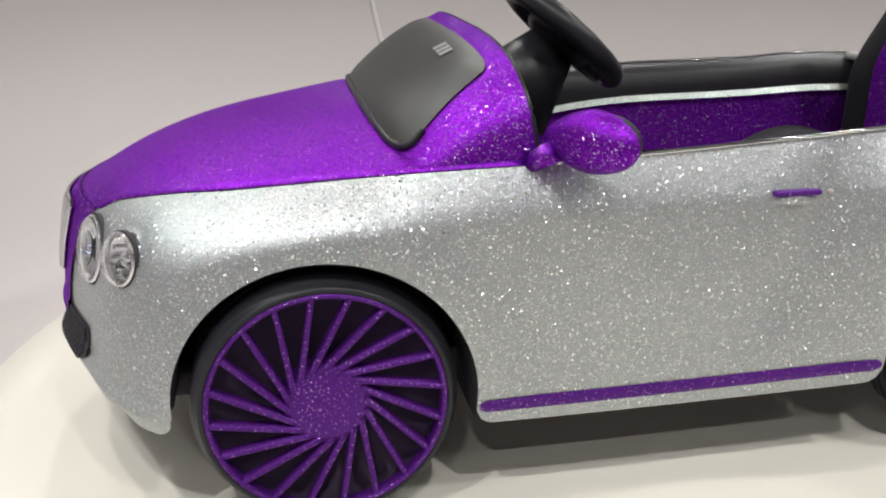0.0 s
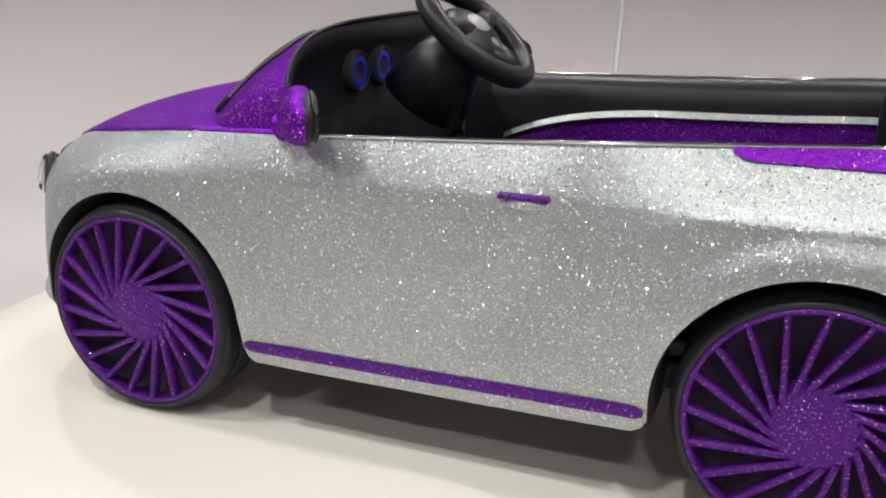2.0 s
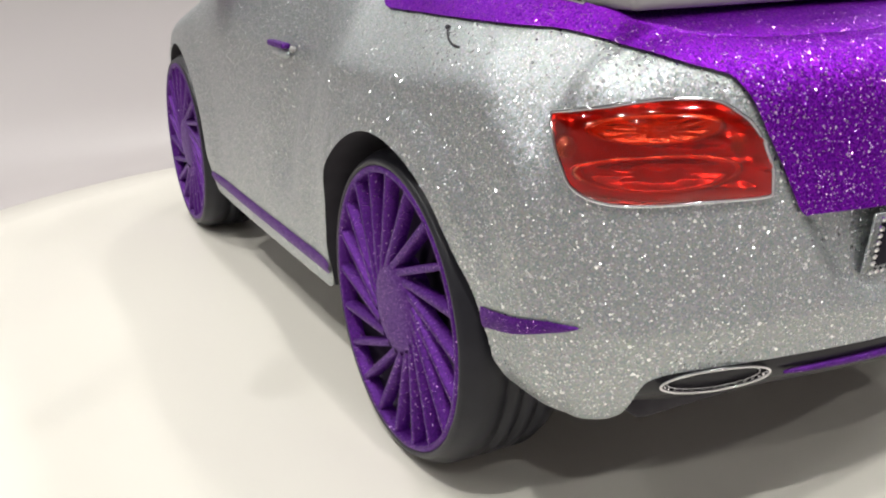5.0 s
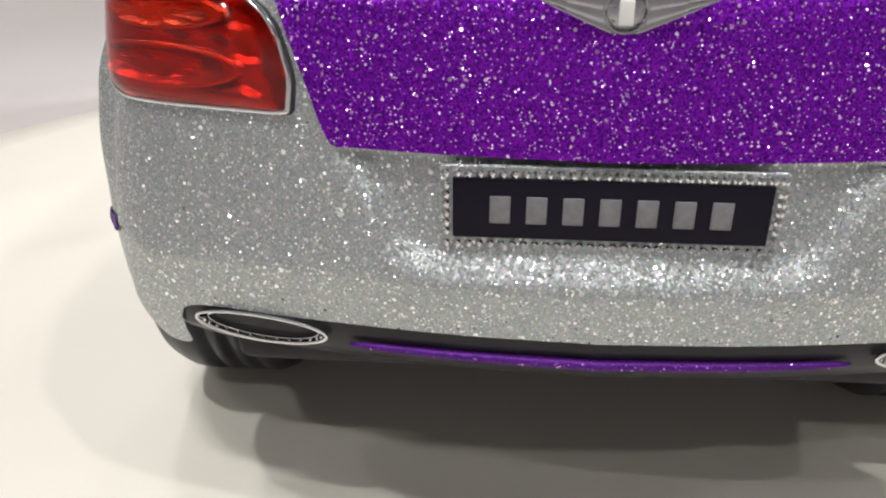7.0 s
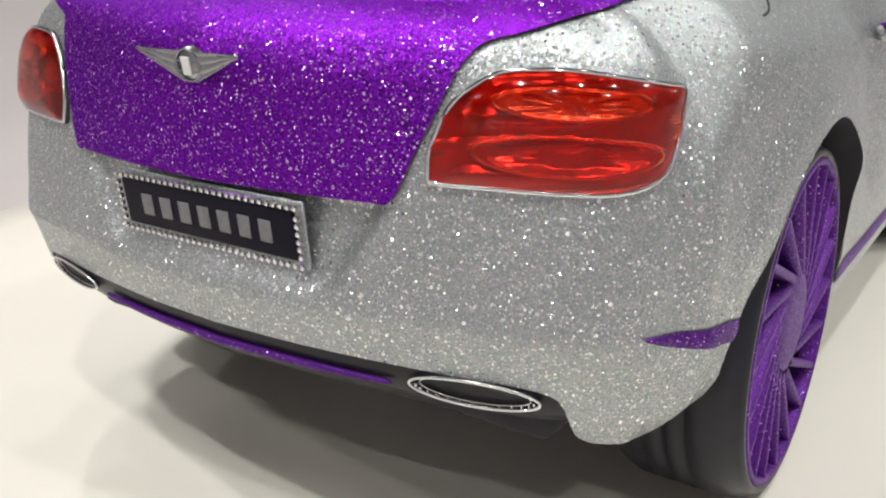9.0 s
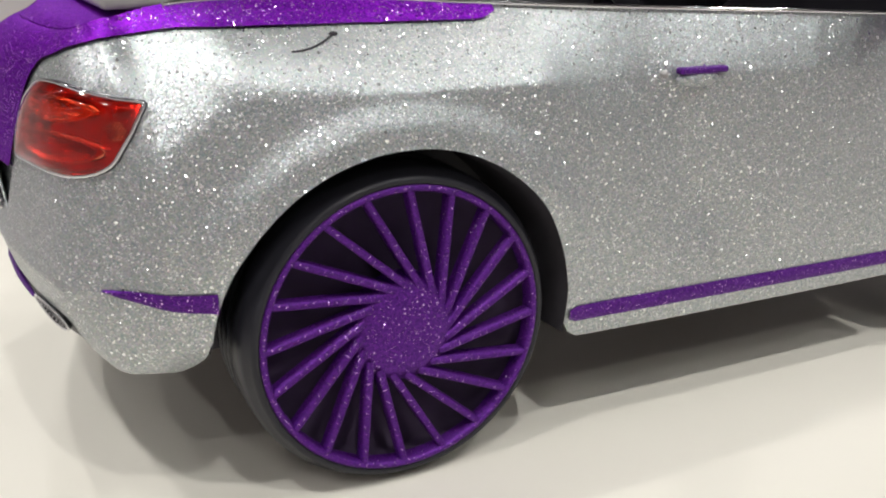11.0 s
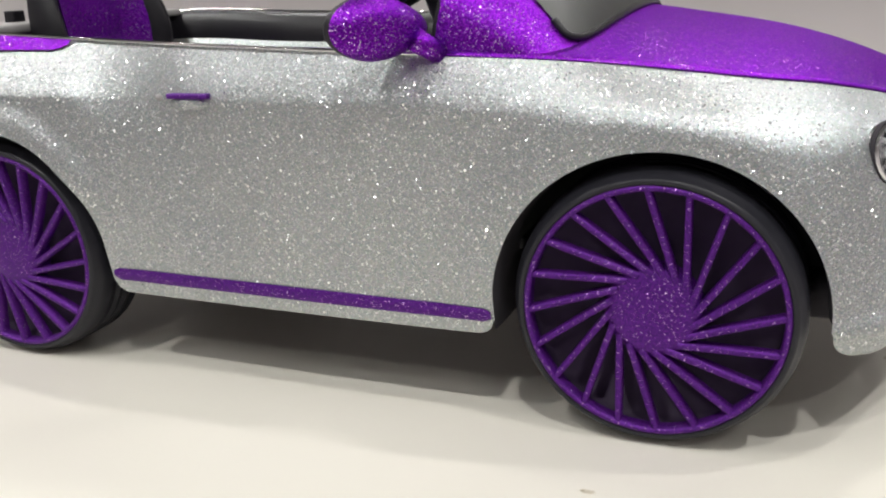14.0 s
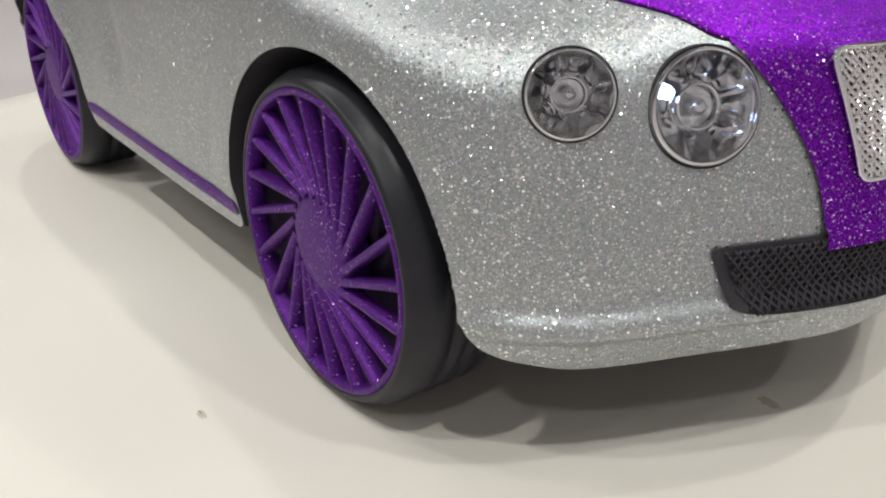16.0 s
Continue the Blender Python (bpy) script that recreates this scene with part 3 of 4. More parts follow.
# sill stripe
def stripe(side):
    rows = []
    for k, x in enumerate(np.linspace(0.1975, -0.1965, 60)):
        t = k / 59
        taper = min(1.0, 0.55 + min(t, 1 - t) / 0.03)
        mid = 0.0985 + 0.0035 * t
        half = 0.0064 * taper
        rows.append([(x, (side_y(x, mid + half * q) + 0.0016 * (1 - q * q) + 0.0007) * side, mid + half * q) for q in (-1, -0.6, 0, 0.6, 1)])
    return grid(rows)


for side in (1, -1):
    part("sill_stripe", stripe(side), PURPLE_SHADED, car, "purple glitter sill stripe")


# rear reflector strips beside the bumper
def rear_strip(side):
    rows = []
    for t in np.linspace(0, 1, 30):
        s = 13.06 + 1.98 * t
        mid = 0.1545 + 0.0115 * t
        half = 0.0065 * (1 - t) ** 0.7 + 0.0004
        rows.append([Vector((p.x, p.y * side, p.z)) for p in (skin(s, mid + half * k, 0.0022 - 0.0012 * k * k)[0] for k in (-1, -0.5, 0, 0.5, 1))])
    return grid(rows)


for side in (1, -1):
    part("bumper_strip", rear_strip(side), PURPLE_SHADED, car, "purple glitter bumper strip")


# door handles: a silver bowl under a purple grip, with a lock button
def door_handle(side):
    c, _ = skin(9.92, 0.274)
    h = part("door_handle", block(0.045, 0.0085, 0.0050, pose(c.x, (c.y + 0.0026) * side, c.z + 0.0038), 0.0023, 4), PURPLE_SHADED, car, "purple glitter door handle over a silver bowl")
    part("grip", ball(0.0215, 0.0060, 0.0062, pose(c.x - 0.001, (c.y + 0.0006) * side, c.z - 0.0030)), SILVER, h, "smooth silver underside")
    part("lock_button", ball(0.0036, 0.003, 0.0030, pose(c.x - 0.034, (c.y + 0.0005) * side, c.z + 0.002)), GREY, h)


for side in (1, -1):
    door_handle(side)


# filler flaps: a thin curved groove and a small catch
def filler_flap(side):
    pts = []
    for t in np.linspace(0, 1, 14):
        s = 12.36 - 0.30 * t
        p = body_point(s, w_of(s, 0.302 + 0.009 * t ** 2), 0.0003)
        pts.append(Vector((p.x, p.y * side, p.z)))
    f = part("filler_flap", tube(pts, 0.0007, 6), DARK, car, "thin dark filler flap groove")
    part("catch", ball(0.003, 0.0015, 0.0016, Matrix.Translation(pts[-1])), DARK, f)


for side in (1, -1):
    filler_flap(side)


# tail lamps
def arc_place(side, s0):
    """Places (distance along the body from station s0, z)."""
    ss = np.linspace(13, 20, 141)
    pts = np.array([skin(s, 0.25)[0][:2] for s in ss])
    arc = np.concatenate([[0], np.cumsum(np.linalg.norm(np.diff(pts, axis=0), axis=1))])
    zero = np.interp(s0, ss, arc)

    def place(a, z, out):
        s = float(np.interp(zero + a, arc, ss))
        p = body_point(s, w_of(s, z), out)
        return Vector((p.x, p.y * side, p.z))
    return place


def tail_lamp(side):
    pl = arc_place(side, 15.0)
    shape = rounded([(-0.0315, 0.2756), (0.030, 0.2850), (0.067, 0.2832), (0.0885, 0.270), (0.0975, 0.248), (0.0968, 0.2332), (-0.0040, 0.2335)], [0.06, 0.30, 0.35, 0.35, 0.30, 0.10, 0.25])
    mid = np.mean(shape, axis=0)
    # the backing is a shallow red dish with fine level ridges
    lamp = part("tail_lamp", patch(shape, lambda a, b, h: pl(a, b, h + 0.0008 * math.sin(b * 520 + 40 * a) + 0.0005 * math.sin(a * 310 + b * 90)), 26, lambda r: 0.0022), REDBACK, car, "red tail lamp with chrome rim")
    for cz, ca, rx, rz, deep in ((0.2708, 0.033, 0.037, 0.0068, 0.0012), (0.2495, 0.035, 0.044, 0.0092, 0.0031)):
        bowl = []
        for q in np.linspace(0.01, 1, 22):
            row = []
            for t in np.linspace(0, 2 * math.pi, 72, endpoint=False):
                # a raised lip, then a dish with soft radial flutes
                lift = 0.0034 + 0.0022 * smooth(1.0, 0.88, q) - deep * smooth(0.88, 0.45, q) + 0.0003 * math.sin(9 * t) * smooth(0.2, 0.5, q) * smooth(0.84, 0.6, q)
                row.append(pl(ca + rx * q * math.cos(t), cz + rz * q * math.sin(t), lift))
            bowl.append(row)
        bowl_part = part("reflector_bowl", grid(bowl, close=True), REDBOWL if deep < 0.002 else REDBACK, lamp)
        edge = [pl(ca + rx * 0.93 * math.cos(t), cz + rz * 0.93 * math.sin(t), 0.0047) for t in np.linspace(0, 2 * math.pi, 60, endpoint=False)]
        part("bowl_lip", tube(edge, 0.0008, 6, True), REDBOWL, bowl_part)
    dots = bmesh.new()
    for ca, cz, ra, rz in ((0.033, 0.2708, 0.031, 0.0052), (-0.012, 0.2610, 0.006, 0.0060), (0.077, 0.2620, 0.005, 0.0050)):
        for i in range(-18, 19):
            for j in range(-5, 6):
                a, z = ca + (i + 0.5 * (j % 2)) * 0.0019, cz + j * 0.00155
                if ((a - ca) / ra) ** 2 + ((z - cz) / rz) ** 2 < 1:
                    bmesh.ops.create_icosphere(dots, subdivisions=1, radius=0.0008, matrix=Matrix.Translation(pl(a, z, 0.0042)))
    part("reflector_stud", dots, REDBOWL, lamp, kind="stuff")
    lens = part("lens", patch(shape, lambda a, b, h: pl(a, b, h), 8, lambda r: 0.0085 - 0.0058 * r ** 4), REDLENS, lamp)
    lens.visible_shadow = False
    part("rim", tube([pl(a, b, 0.0022) for a, b in shape], 0.0013, 8, True), CHROME, lamp, "chrome rim")
    part("seal", tube([pl(*(mid + (np.array(p) - mid) * 1.022), 0.0002) for p in shape], 0.0011, 6, True), DARK, lamp, "dark joint round the lamp")


for side in (1, -1):
    tail_lamp(side)


# black diffuser with purple lip and two exhaust tips
def diffuser():
    rows = []
    for y in np.linspace(-0.222, 0.222, 61):
        s = station_at_y(abs(y), 0.15, 14.0, 20.0)
        e = 0.006 * smooth(0.205, 0.222, abs(y))
        row = []
        for z, o in ((0.144 - e, -0.004), (0.137 - e, -0.001), (0.124 + e, -0.001), (0.115 + e, -0.006), (0.110 + e, -0.03)):
            p = skin(s, z, o)[0]
            row.append((p.x, math.copysign(p.y, y), z))
        rows.append(row)
    return grid(rows)


part("diffuser", diffuser(), BLACK, car, "black rear diffuser")
lip = []
for y in np.linspace(-0.112, 0.112, 40):
    s = station_at_y(abs(y), 0.15, 14.0, 20.0)
    p = skin(s, 0.1265, 0.0012)[0]
    lip.append((p.x, math.copysign(p.y, y), 0.1265))
# the darker purple puts the shade under the bumper into the lip
part("diffuser_lip", tube(lip, [0.0010 + 0.0016 * math.sin(math.pi * k / 39) ** 0.4 for k in range(40)], 8), PURPLE_SHADED, car, "purple glitter diffuser lip")


def exhaust(side):
    def oval(k, out):
        pts = []
        for t in np.linspace(0, 2 * math.pi, 56, endpoint=False):
            y = 0.1558 + 0.0330 * k * math.cos(t)
            st = station_at_y(y, 0.15, 14.0, 20.0)
            p = skin(st, 0.1295 + 0.0075 * k * math.sin(t), out)[0]
            pts.append(Vector((p.x, p.y * side, p.z)))
        return pts

    loop = oval(1.0, 0.002)
    e = part("exhaust_tip", tube(loop, 0.0009, 8, True), CHROME, car, "oval chrome exhaust tip with a studded inner ring")
    # a polished inner wall leads to a recessed plate, with a fine second ring
    part("exhaust_wall", grid([oval(k, o) for k, o in ((0.98, 0.0015), (0.93, -0.002), (0.90, -0.008))], close=True), CHROME, e)
    part("inner_ring", tube(oval(0.86, -0.0005), 0.00055, 6, True), CHROME, e)
    c = sum(oval(1.0, -0.008), Vector()) / 56
    rows = [oval(0.91, -0.008)]
    rows += [[c + (p - c) * k for p in rows[0]] for k in (0.6, 0.02)]
    part("exhaust_mouth", grid(rows, close=True), TIN, e)
    # the lower half of the inner ring is set with small bright studs
    studs = bmesh.new()
    for p in oval(0.93, 0.0008)[30:55:2]:
        bmesh.ops.create_icosphere(studs, subdivisions=1, radius=0.0011, matrix=Matrix.Translation(p))
    part("exhaust_stud", studs, CHROME, e, smooth=False, kind="stuff")


for side in (1, -1):
    exhaust(side)


# name plate with crystal border
def name_plate():
    m = pose(-0.5655, 0, 0.1990) @ Matrix.Rotation(radians(-7), 4, "Y")
    plate = part("name_plate", block(0.003, 0.128, 0.0268, m, 0.001, 2), PLATE, car, "black name plate edged with crystals")
    part("crystal_tray", block(0.002, 0.139, 0.0368, m @ pose(0.0018, 0, 0), 0.001, 2), SILVER, plate)
    gem = bmesh.new()
    bmesh.ops.create_icosphere(gem, subdivisions=1, radius=0.0020)
    first = None
    spots = [(y, z) for y in np.linspace(-0.0668, 0.0668, 30) for z in (-0.0160, 0.0160)]
    spots += [(y, z) for y in (-0.0668, 0.0668) for z in np.linspace(-0.0105, 0.0105, 6)]
    for y, z in spots:
        at = m @ pose(-0.0018, y, z, 40, 20, 10)
        if first is None:
            first = part("crystal", gem, CHROME, plate, smooth=False)
            first.matrix_local = at
        else:
            ob = new("crystal", first.data)
            ob.parent = plate
            ob.matrix_local = at
    for k in range(7):
        y = 0.0445 - k * 0.01483
        part("lettering_bar", block(0.001, 0.0085, 0.0122, m @ pose(-0.0018, y, 0), 0.0003, 1), LETTER, plate)
    return plate


name_plate()


# winged badge on the boot
def badge():
    m = pose(-0.5665, 0, 0.2792) @ Matrix.Rotation(radians(-11), 4, "Y")
    b = part("winged_badge", lathe([(0.0001, -0.0034), (0.0074, -0.0034), (0.0084, -0.001), (0.0084, 0.002)], m @ Matrix.Rotation(radians(-90), 4, "Z"), 32), WING, car, "dark and chrome winged badge")
    part("badge_ring", lathe([(0.0076, -0.0028), (0.0083, -0.0040), (0.0090, -0.0028), (0.0090, 0.002)], m @ Matrix.Rotation(radians(-90), 4, "Z"), 32), WING, b)
    part("badge_mark", block(0.0012, 0.0056, 0.0096, m @ pose(-0.0040, 0, 0), 0.0005, 2), WHITE, b, "plain white mark")
    for side in (1, -1):
        rows = []
        for t in np.linspace(0, 1, 14):
            y = (0.004 + 0.0325 * t) * side
            zt, zb = 0.0074, 0.0060 - 0.0150 * (1 - t) ** 0.95
            rows.append([m @ Vector((-0.0022 - 0.00025 * math.cos(k * math.pi * 6), y, zt + (zb - zt) * k)) for k in np.linspace(0, 1, 19)])
        part("wing", grid(rows, 0.001), WING, b)


badge()


# head lamps
def head_lamp(y, z, r, side, label):
    p, n = lamp_axis(y, z)
    n = Vector((n.x, n.y * side, n.z))
    m = Matrix.Translation((p.x, p.y * side, p.z)) @ n.to_track_quat("-Y", "Z").to_matrix().to_4x4()
    rows = []
    for q in np.linspace(0.001, 1.0, 34):
        row = []
        for k in range(96):
            t = 2 * math.pi * k / 96
            # a deep bowl of eight round lobes about a stepped middle
            lobe = abs(math.cos(4 * t + 0.6)) ** 0.7 * smooth(0.42, 0.62, q) * smooth(1.0, 0.84, q)
            deep = 0.60 * r * (1 - q ** 2.4) - 0.13 * r * smooth(0.42, 0.36, q) + 0.16 * r * lobe
            row.append(m @ Vector((r * q * math.cos(t), deep, r * q * math.sin(t))))
        rows.append(row)
    lamp = part("head_lamp", grid(rows, close=True), BOWL, car, label)
    part("bezel", lathe([(r * 0.90, 0.0015), (r * 0.925, -0.0016), (r * 0.96, -0.0030), (r * 1.00, -0.0026), (r * 1.03, -0.0006), (r * 1.045, 0.002), (r * 1.045, 0.007)], m, 64), CHROME, lamp)
    part("bezel_seal", lathe([(r * 1.035, 0.0012), (r * 1.05, -0.0004), (r * 1.075, 0.0002), (r * 1.08, 0.004)], m, 64), DARK, lamp, "dark seal round the bezel")
    part("inner_ring", lathe([(r * 0.36, 0.36 * r), (r * 0.38, 0.24 * r), (r * 0.42, 0.24 * r), (r * 0.46, 0.36 * r)], m, 40), CHROME, lamp)
    # four small dark spots set in the bowl
    for x, z, size in ((0.10, -0.62, 0.17), (0.52, -0.30, 0.12), (-0.45, 0.35, 0.13), (0.30, 0.55, 0.10)):
        part("dark_spot", ball(r * size, 0.003, r * size, m @ pose(-r * x * side, 0.30 * r, r * z), 14, 8), DARK, lamp)
    part("bulb", ball(r * 0.16, 0.005, r * 0.16, m @ pose(0, 0.30 * r, 0), 14, 8), CHROME, lamp)
    if r > 0.03:
        part("led", ball(0.0038, 0.0028, 0.0038, m @ pose(0.66 * r * side, 0.003, 0.30 * r), 14, 10), LED, lamp, "lit cold white diode")
    lens = part("lens", lathe([(0.0001, -0.0110), (r * 0.4, -0.0105), (r * 0.75, -0.0085), (r * 0.92, -0.0055), (r * 0.985, -0.0005), (r * 0.985, 0.001), (r * 0.88, -0.0035), (r * 0.7, -0.0068), (r * 0.4, -0.0088), (0.0001, -0.0094)], m, 44), LENS, lamp)
    lens.visible_shadow = False


for side in (1, -1):
    head_lamp(*LAMPS[0], side, "round clear head lamp with chrome bowl")
    head_lamp(*LAMPS[1], side, "small round clear side lamp with chrome bowl")


# wheels
WY = {1: 0.2583, -1: 0.2528}


def build_wheel():
    w = new("wheel")
    w.parent = car
    tagged(w, "black wheel with purple glitter turbine rim")
    prof = [(0.1005, 0.004), (0.1022, -0.0030), (0.1040, -0.0052), (0.1066, -0.0050), (0.1084, -0.0026), (0.1092, 0.0004), (0.1116, 0.0030), (0.1138, 0.0085), (0.1145, 0.016)]
    for y in (0.024, 0.037, 0.050):
        prof += [(0.1145, y), (0.1117, y + 0.0015), (0.1117, y + 0.0045), (0.1145, y + 0.006)]
    prof += [(0.1145, 0.062), (0.110, 0.072), (0.09, 0.076)]
    part("tyre", lathe(prof, None, 96), RUBBER, w)
    part("back_disc", lathe([(0.0001, 0.022), (0.0985, 0.022), (0.1005, 0.002)], None, 72), VOID, w)
    part("rim_ring", lathe([(0.0975, 0.006), (0.0980, -0.004), (0.0995, -0.0058), (0.1020, -0.0055), (0.1034, -0.003), (0.1034, 0.002)], None, 96), PURPLE_SHADED, w, "purple glitter rim ring")
    part("hub", lathe([(0.0001, -0.0042), (0.02, -0.0042), (0.030, -0.0032), (0.036, -0.0008), (0.040, 0.012)], None, 48), PURPLE_SHADED, w, "purple glitter hub")
    blade = None
    for k in range(20):
        if blade is None:
            rows = []
            for t in np.linspace(0, 1, 7):
                z = 0.020 + (0.0960 - 0.020) * t
                y = -0.0035 - 0.0015 * t
                half = 0.0030 - 0.0004 * t
                rows.append([(0.025 - half, y + 0.010, z), (0.025 - half * 0.9, y + 0.0008, z), (0.025 - half * 0.4, y, z), (0.025 + half * 0.4, y, z), (0.025 + half * 0.9, y + 0.0008, z), (0.025 + half, y + 0.010, z)])
            blade = part("spoke", grid(rows), PURPLE_SHADED, w)
        else:
            ob = new("spoke", blade.data)
            ob.parent = w
            ob.matrix_local = Matrix.Rotation(2 * math.pi * k / 20, 4, "Y")
    return w


def place_wheel(w, x, side, turn):
    m = Matrix.Translation((x, WY[1 if x > 0 else -1] * side, 0.1144))
    # the spokes lean the other way on the other side
    return m @ (Matrix.Rotation(radians(turn), 4, "Y") if side < 0 else Matrix.Diagonal((1, -1, 1, 1)) @ Matrix.Rotation(radians(turn), 4, "Y"))


wheel = build_wheel()
wheel.matrix_basis = place_wheel(wheel, AX, -1, 0)
for x, side, turn in ((-AX, -1, 5), (AX, 1, 9), (-AX, 1, 3)):
    w2 = copy_thing(wheel, Matrix())
    w2.matrix_basis = place_wheel(w2, x, side, turn)


# door mirrors
def door_mirror(side):
    # long axis outwards and back, glass on the rear face
    m = pose(0.114, 0.271 * side, 0.336) @ Matrix.Rotation(radians(127 * side), 4, "Z")
    bm = ball(0.045, 0.020, 0.026)
    for v in bm.verts:
        # the rear face is flat, the inner end tapers to the stalk
        back = v.co.y * side
        if back > 0.008:
            v.co.y = side * (0.008 + (back - 0.008) * 0.15)
        if v.co.x < 0:
            k = 1 + v.co.x * 5.5
            v.co.z = v.co.z * k - 0.006 * (1 - k) * 2
    bmesh.ops.transform(bm, matrix=m, verts=bm.verts)
    bm.normal_update()
    back = bm.copy()
    for mesh, keep in ((bm, False), (back, True)):
        drop = [f for f in mesh.faces if (f.normal.x < (-0.40 if side > 0 else -0.12)) != keep]
        bmesh.ops.delete(mesh, geom=drop, context="FACES")
    d = part("door_mirror", bm, PURPLE, car, "purple glitter door mirror with a black back")
    part("mirror_back", back, BLACK, d, "black back of the mirror")
    part("mirror_stalk", tube([(0.152, 0.238 * side, 0.311), (0.149, 0.246 * side, 0.317), (0.140, 0.259 * side, 0.326)], [0.008, 0.009, 0.010], 12), PURPLE, d)
    rim = [m @ Vector((0.008 + 0.030 * math.cos(t), 0.0100 * side, 0.0195 * math.sin(t))) for t in np.linspace(0, 2 * math.pi, 36, endpoint=False)]
    part("mirror_rim", tube(rim, 0.0030, 8, True), BLACK, d)
    c = sum(rim, Vector()) / 36
    part("mirror_glass", grid([[c + (p - c) * k for p in rim] for k in (0.98, 0.5, 0.01)], close=True), CHROME, d)


for side in (1, -1):
    door_mirror(side)


# cockpit: liners, door cards, dashboard, wheel, seat, shelf
def liner(side):
    rows = []
    for s in np.linspace(8.72, 13.1, 50):
        p = top_edge(s)
        x, y = p[0], p[1]
        rows.append([Vector((x, (y - dy) * side, p[2] + dz)) for dy, dz in ((0.000, 0.0002), (0.003, 0.0012), (0.011, 0.0005), (0.019, -0.004), (0.026, -0.012), (0.030, -0.03), (0.034, -0.08), (0.04, -0.20))])
    return grid(rows)


def card(side, lo, hi, out):
    """A door card stripe between two heights below the belt, along the door's inner face."""
    rows = []
    for t in np.linspace(0, 1, 50):
        s = 9.06 + (12.6 - 9.06) * t
        p = top_edge(s)
        rise = 1 - (1 - min(1.0, t / 0.36)) ** 3
        a, b = lo(rise), hi(rise)
        rows.append([Vector((p[0], (p[1] - 0.0285 - 0.0065 * k - out) * side, p[2] - a - (b - a) * k)) for k in np.linspace(0, 1, 6)])
    return grid(rows)


for side in (1, -1):
    inner = part("door_liner", liner(side), BLACK, car, "black plastic inner door liner")
    part("door_card", card(side, lambda r: 0.080 - 0.038 * r, lambda r: 0.11, 0.004), PURPLE, inner, "purple glitter door card")
    part("card_edge", card(side, lambda r: 0.074 - 0.038 * r, lambda r: 0.081 - 0.038 * r, 0.0055), SILVER, inner, "silver glitter card edging")

part("cockpit_floor", block(0.66, 0.40, 0.012, pose(-0.12, 0, 0.145), 0.004), BLACK, car)


def dashboard():
    rows = []
    for u in np.linspace(-0.985, 0.985, 41):
        e = hoop_point(u, 0.02, -0.004)
        rows.append([e, e + Vector((-0.004, 0, -0.006)), Vector((e.x + 0.02, e.y * 0.97, 0.30 + (e.z - 0.30) * 0.72)), Vector((0.185, e.y * 0.96, 0.295)), Vector((0.16, e.y * 0.95, 0.26)), Vector((0.20, e.y * 0.95, 0.15))])
    d = part("dashboard", grid(rows), BLACK, car, "black dashboard with two blue-lit dials")
    for y in (0.030, -0.030):
        m = pose(0.172, y + 0.012, 0.345, 0, 0, -90)
        dial = part("dial", lathe([(0.0001, 0.004), (0.019, 0.004), (0.021, 0.0), (0.023, 0.004), (0.023, 0.02)], m, 32), DARK, d)
        part("dial_light", lathe([(0.011, 0.003), (0.0145, 0.002), (0.0175, 0.003)], m, 32), BLUE, dial)
    return d


dashboard()


def steering_wheel():
    m = pose(0.053, 0, 0.388) @ Matrix.Rotation(radians(-42), 4, "Y")
    # local z is the column's axis, towards the driver
    ring = [m @ Vector((0.068 * math.cos(t), 0.072 * math.sin(t), 0)) for t in np.linspace(0, 2 * math.pi, 56, endpoint=False)]
    w = part("steering_wheel", tube(ring, 0.0122, 14, True), BLACK, car, "black steering wheel with grey badge")
    part("boss", ball(0.040, 0.050, 0.017, m @ pose(0, 0, -0.006)), BLACK, w)
    part("boss_badge", ball(0.014, 0.020, 0.004, m @ pose(0.004, 0, 0.009)), GREY, w)
    for y0, y1, x0, x1 in ((0.02, 0.066, 0.004, 0.016), (-0.02, -0.066, 0.004, 0.016), (0.0, 0.0, -0.02, -0.066)):
        part("wheel_spoke", tube([m @ Vector((x0, y0, -0.004)), m @ Vector(((x0 + x1) / 2, (y0 + y1) / 2, 0.0)), m @ Vector((x1, y1, 0))], [0.015, 0.013, 0.011], 10), BLACK, w)
    part("column", tube([m @ Vector((0, 0, -0.01)), m @ Vector((0, 0, -0.05)), m @ Vector((-0.006, 0, -0.10))], [0.026, 0.040, 0.052], 18), BLACK, w)
    return w


steering_wheel()


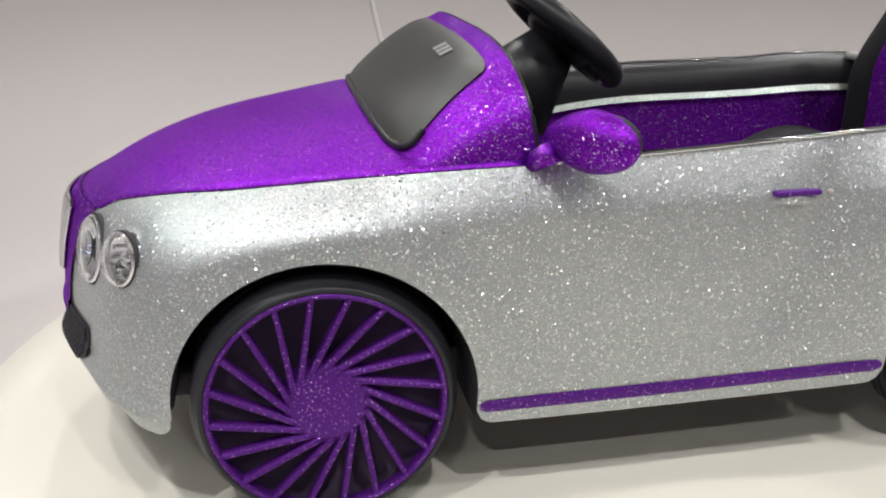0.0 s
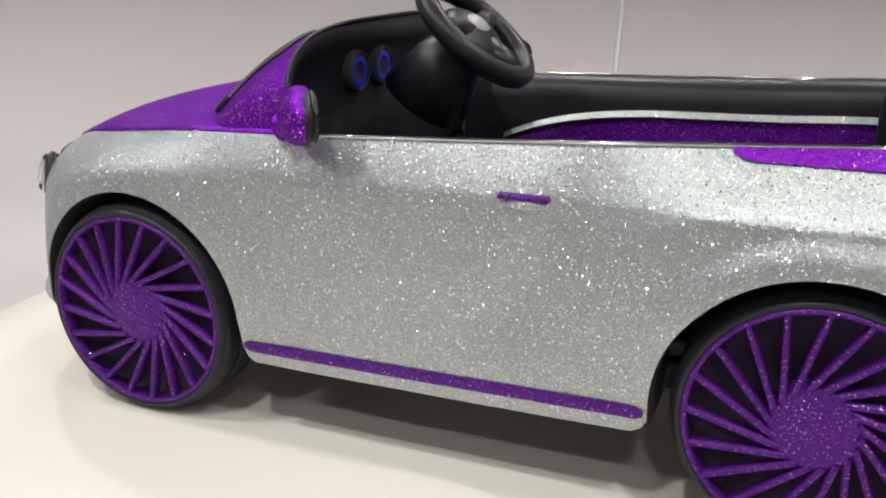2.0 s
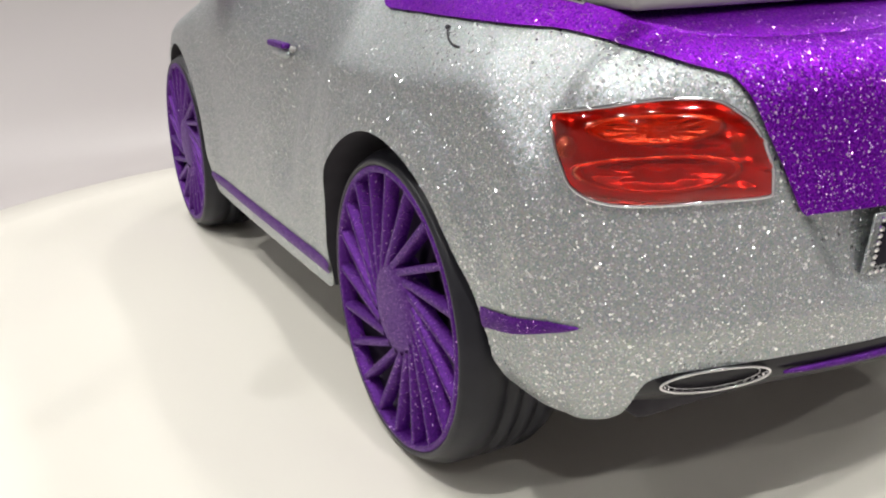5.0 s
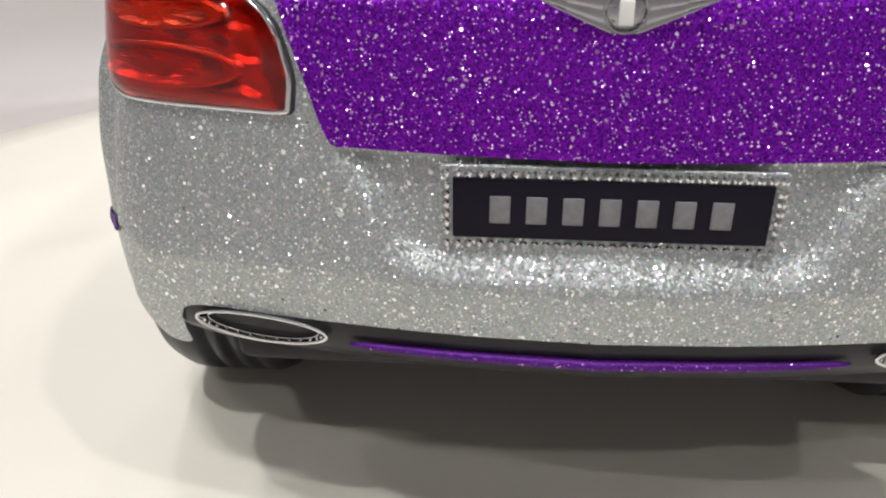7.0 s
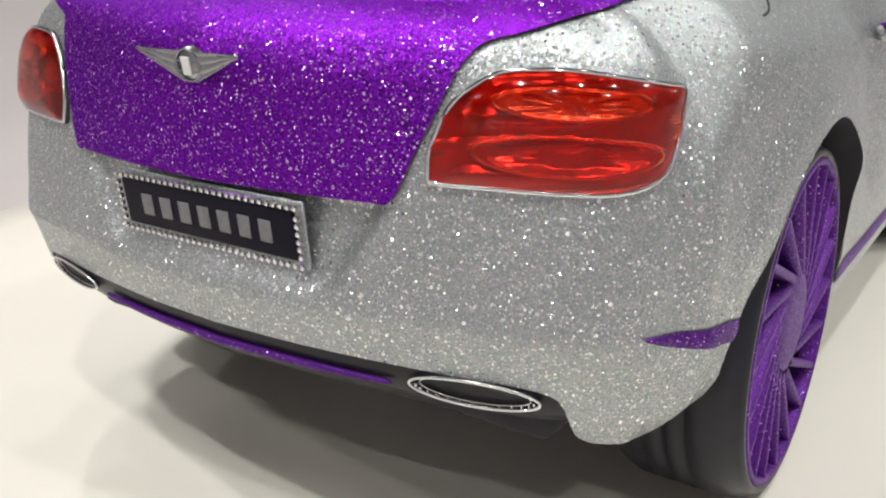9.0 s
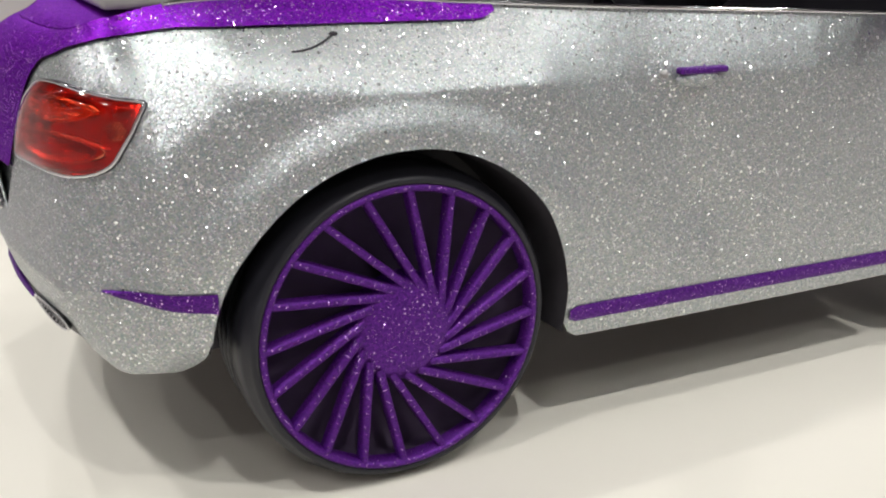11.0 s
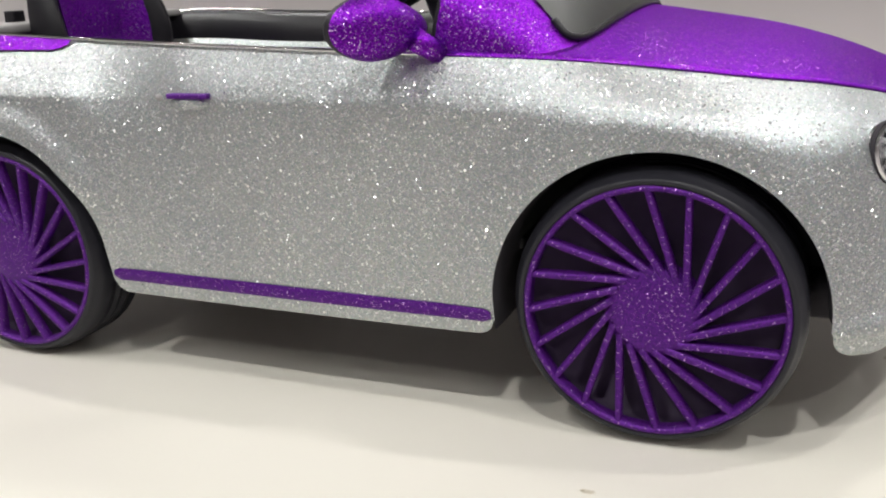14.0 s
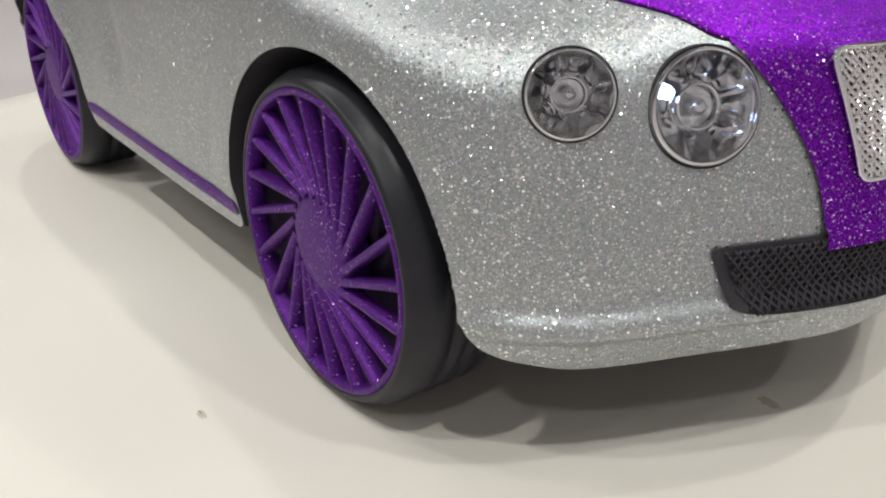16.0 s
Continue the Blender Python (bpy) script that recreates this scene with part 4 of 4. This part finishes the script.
def seat_point(u, z, out=0.0):
    """The front face of the seat back: side wings that stand forward, more so lower down."""
    half = 0.098 * (1 - 0.42 * max(0.0, (z - 0.33) / 0.17) ** 1.6)
    wing = 0.046 - 0.034 * smooth(0.31, 0.43, z)
    x = -0.406 - 0.03 * max(0.0, z - 0.33) + wing * smooth(0.50, 0.97, abs(u)) + out
    return Vector((x, half * u, z))


def seat():
    us = np.linspace(-1, 1, 41)
    rows = []
    for z in np.linspace(0.15, 0.50, 30):
        front = [seat_point(u, z) for u in us]
        back = [Vector((min(-0.436 - 0.03 * max(0.0, z - 0.33) + 0.032 * u ** 4, p.x - 0.012), p.y * 1.03, z)) for u, p in zip(us[::-1], front[::-1])]
        rows.append(front + back)
    bm = grid(rows, close=True)
    bm.verts.ensure_lookup_table()
    bmesh.ops.holes_fill(bm, edges=bm.edges[:], sides=0)
    s = part("seat_back", bm, BLACK, car, "black bucket seat back with purple insert")
    part("seat_insert", grid([[seat_point(u, z, 0.004) for u in np.linspace(-0.76, 0.76, 33)] for z in np.linspace(0.17, 0.388, 22)]), PURPLE, s, "purple glitter seat insert")
    part("seat_base", block(0.22, 0.25, 0.07, pose(-0.25, 0, 0.185), 0.02, 4), BLACK, car, "black seat base")


seat()
part("parcel_shelf", block(0.090, 0.37, 0.010, pose(-0.452, 0, 0.331), 0.004), GREY, car, "grey parcel shelf behind the seat")
part("shelf_knob", block(0.016, 0.018, 0.014, pose(-0.467, -0.06, 0.342), 0.002), BLACK, car, "small black knob on the shelf")


# marks on the floor
def smudge(x, y, r, seed):
    rng = random.Random(seed)
    outline_pts = [(x + r * (0.6 + 0.5 * rng.random()) * math.cos(t), y + r * 0.5 * (0.6 + 0.5 * rng.random()) * math.sin(t)) for t in np.linspace(0, 2 * math.pi, 22, endpoint=False)]
    ob = part("floor_mark", patch(outline_pts, lambda a, b, h: Vector((a, b, 0.0004)), 2), SMUDGE, None, "faint brown scuff on the white floor", category="floor mark")
    return ob


smudge(0.298, -0.344, 0.007, 1)
smudge(0.525, -0.033, 0.010, 2)
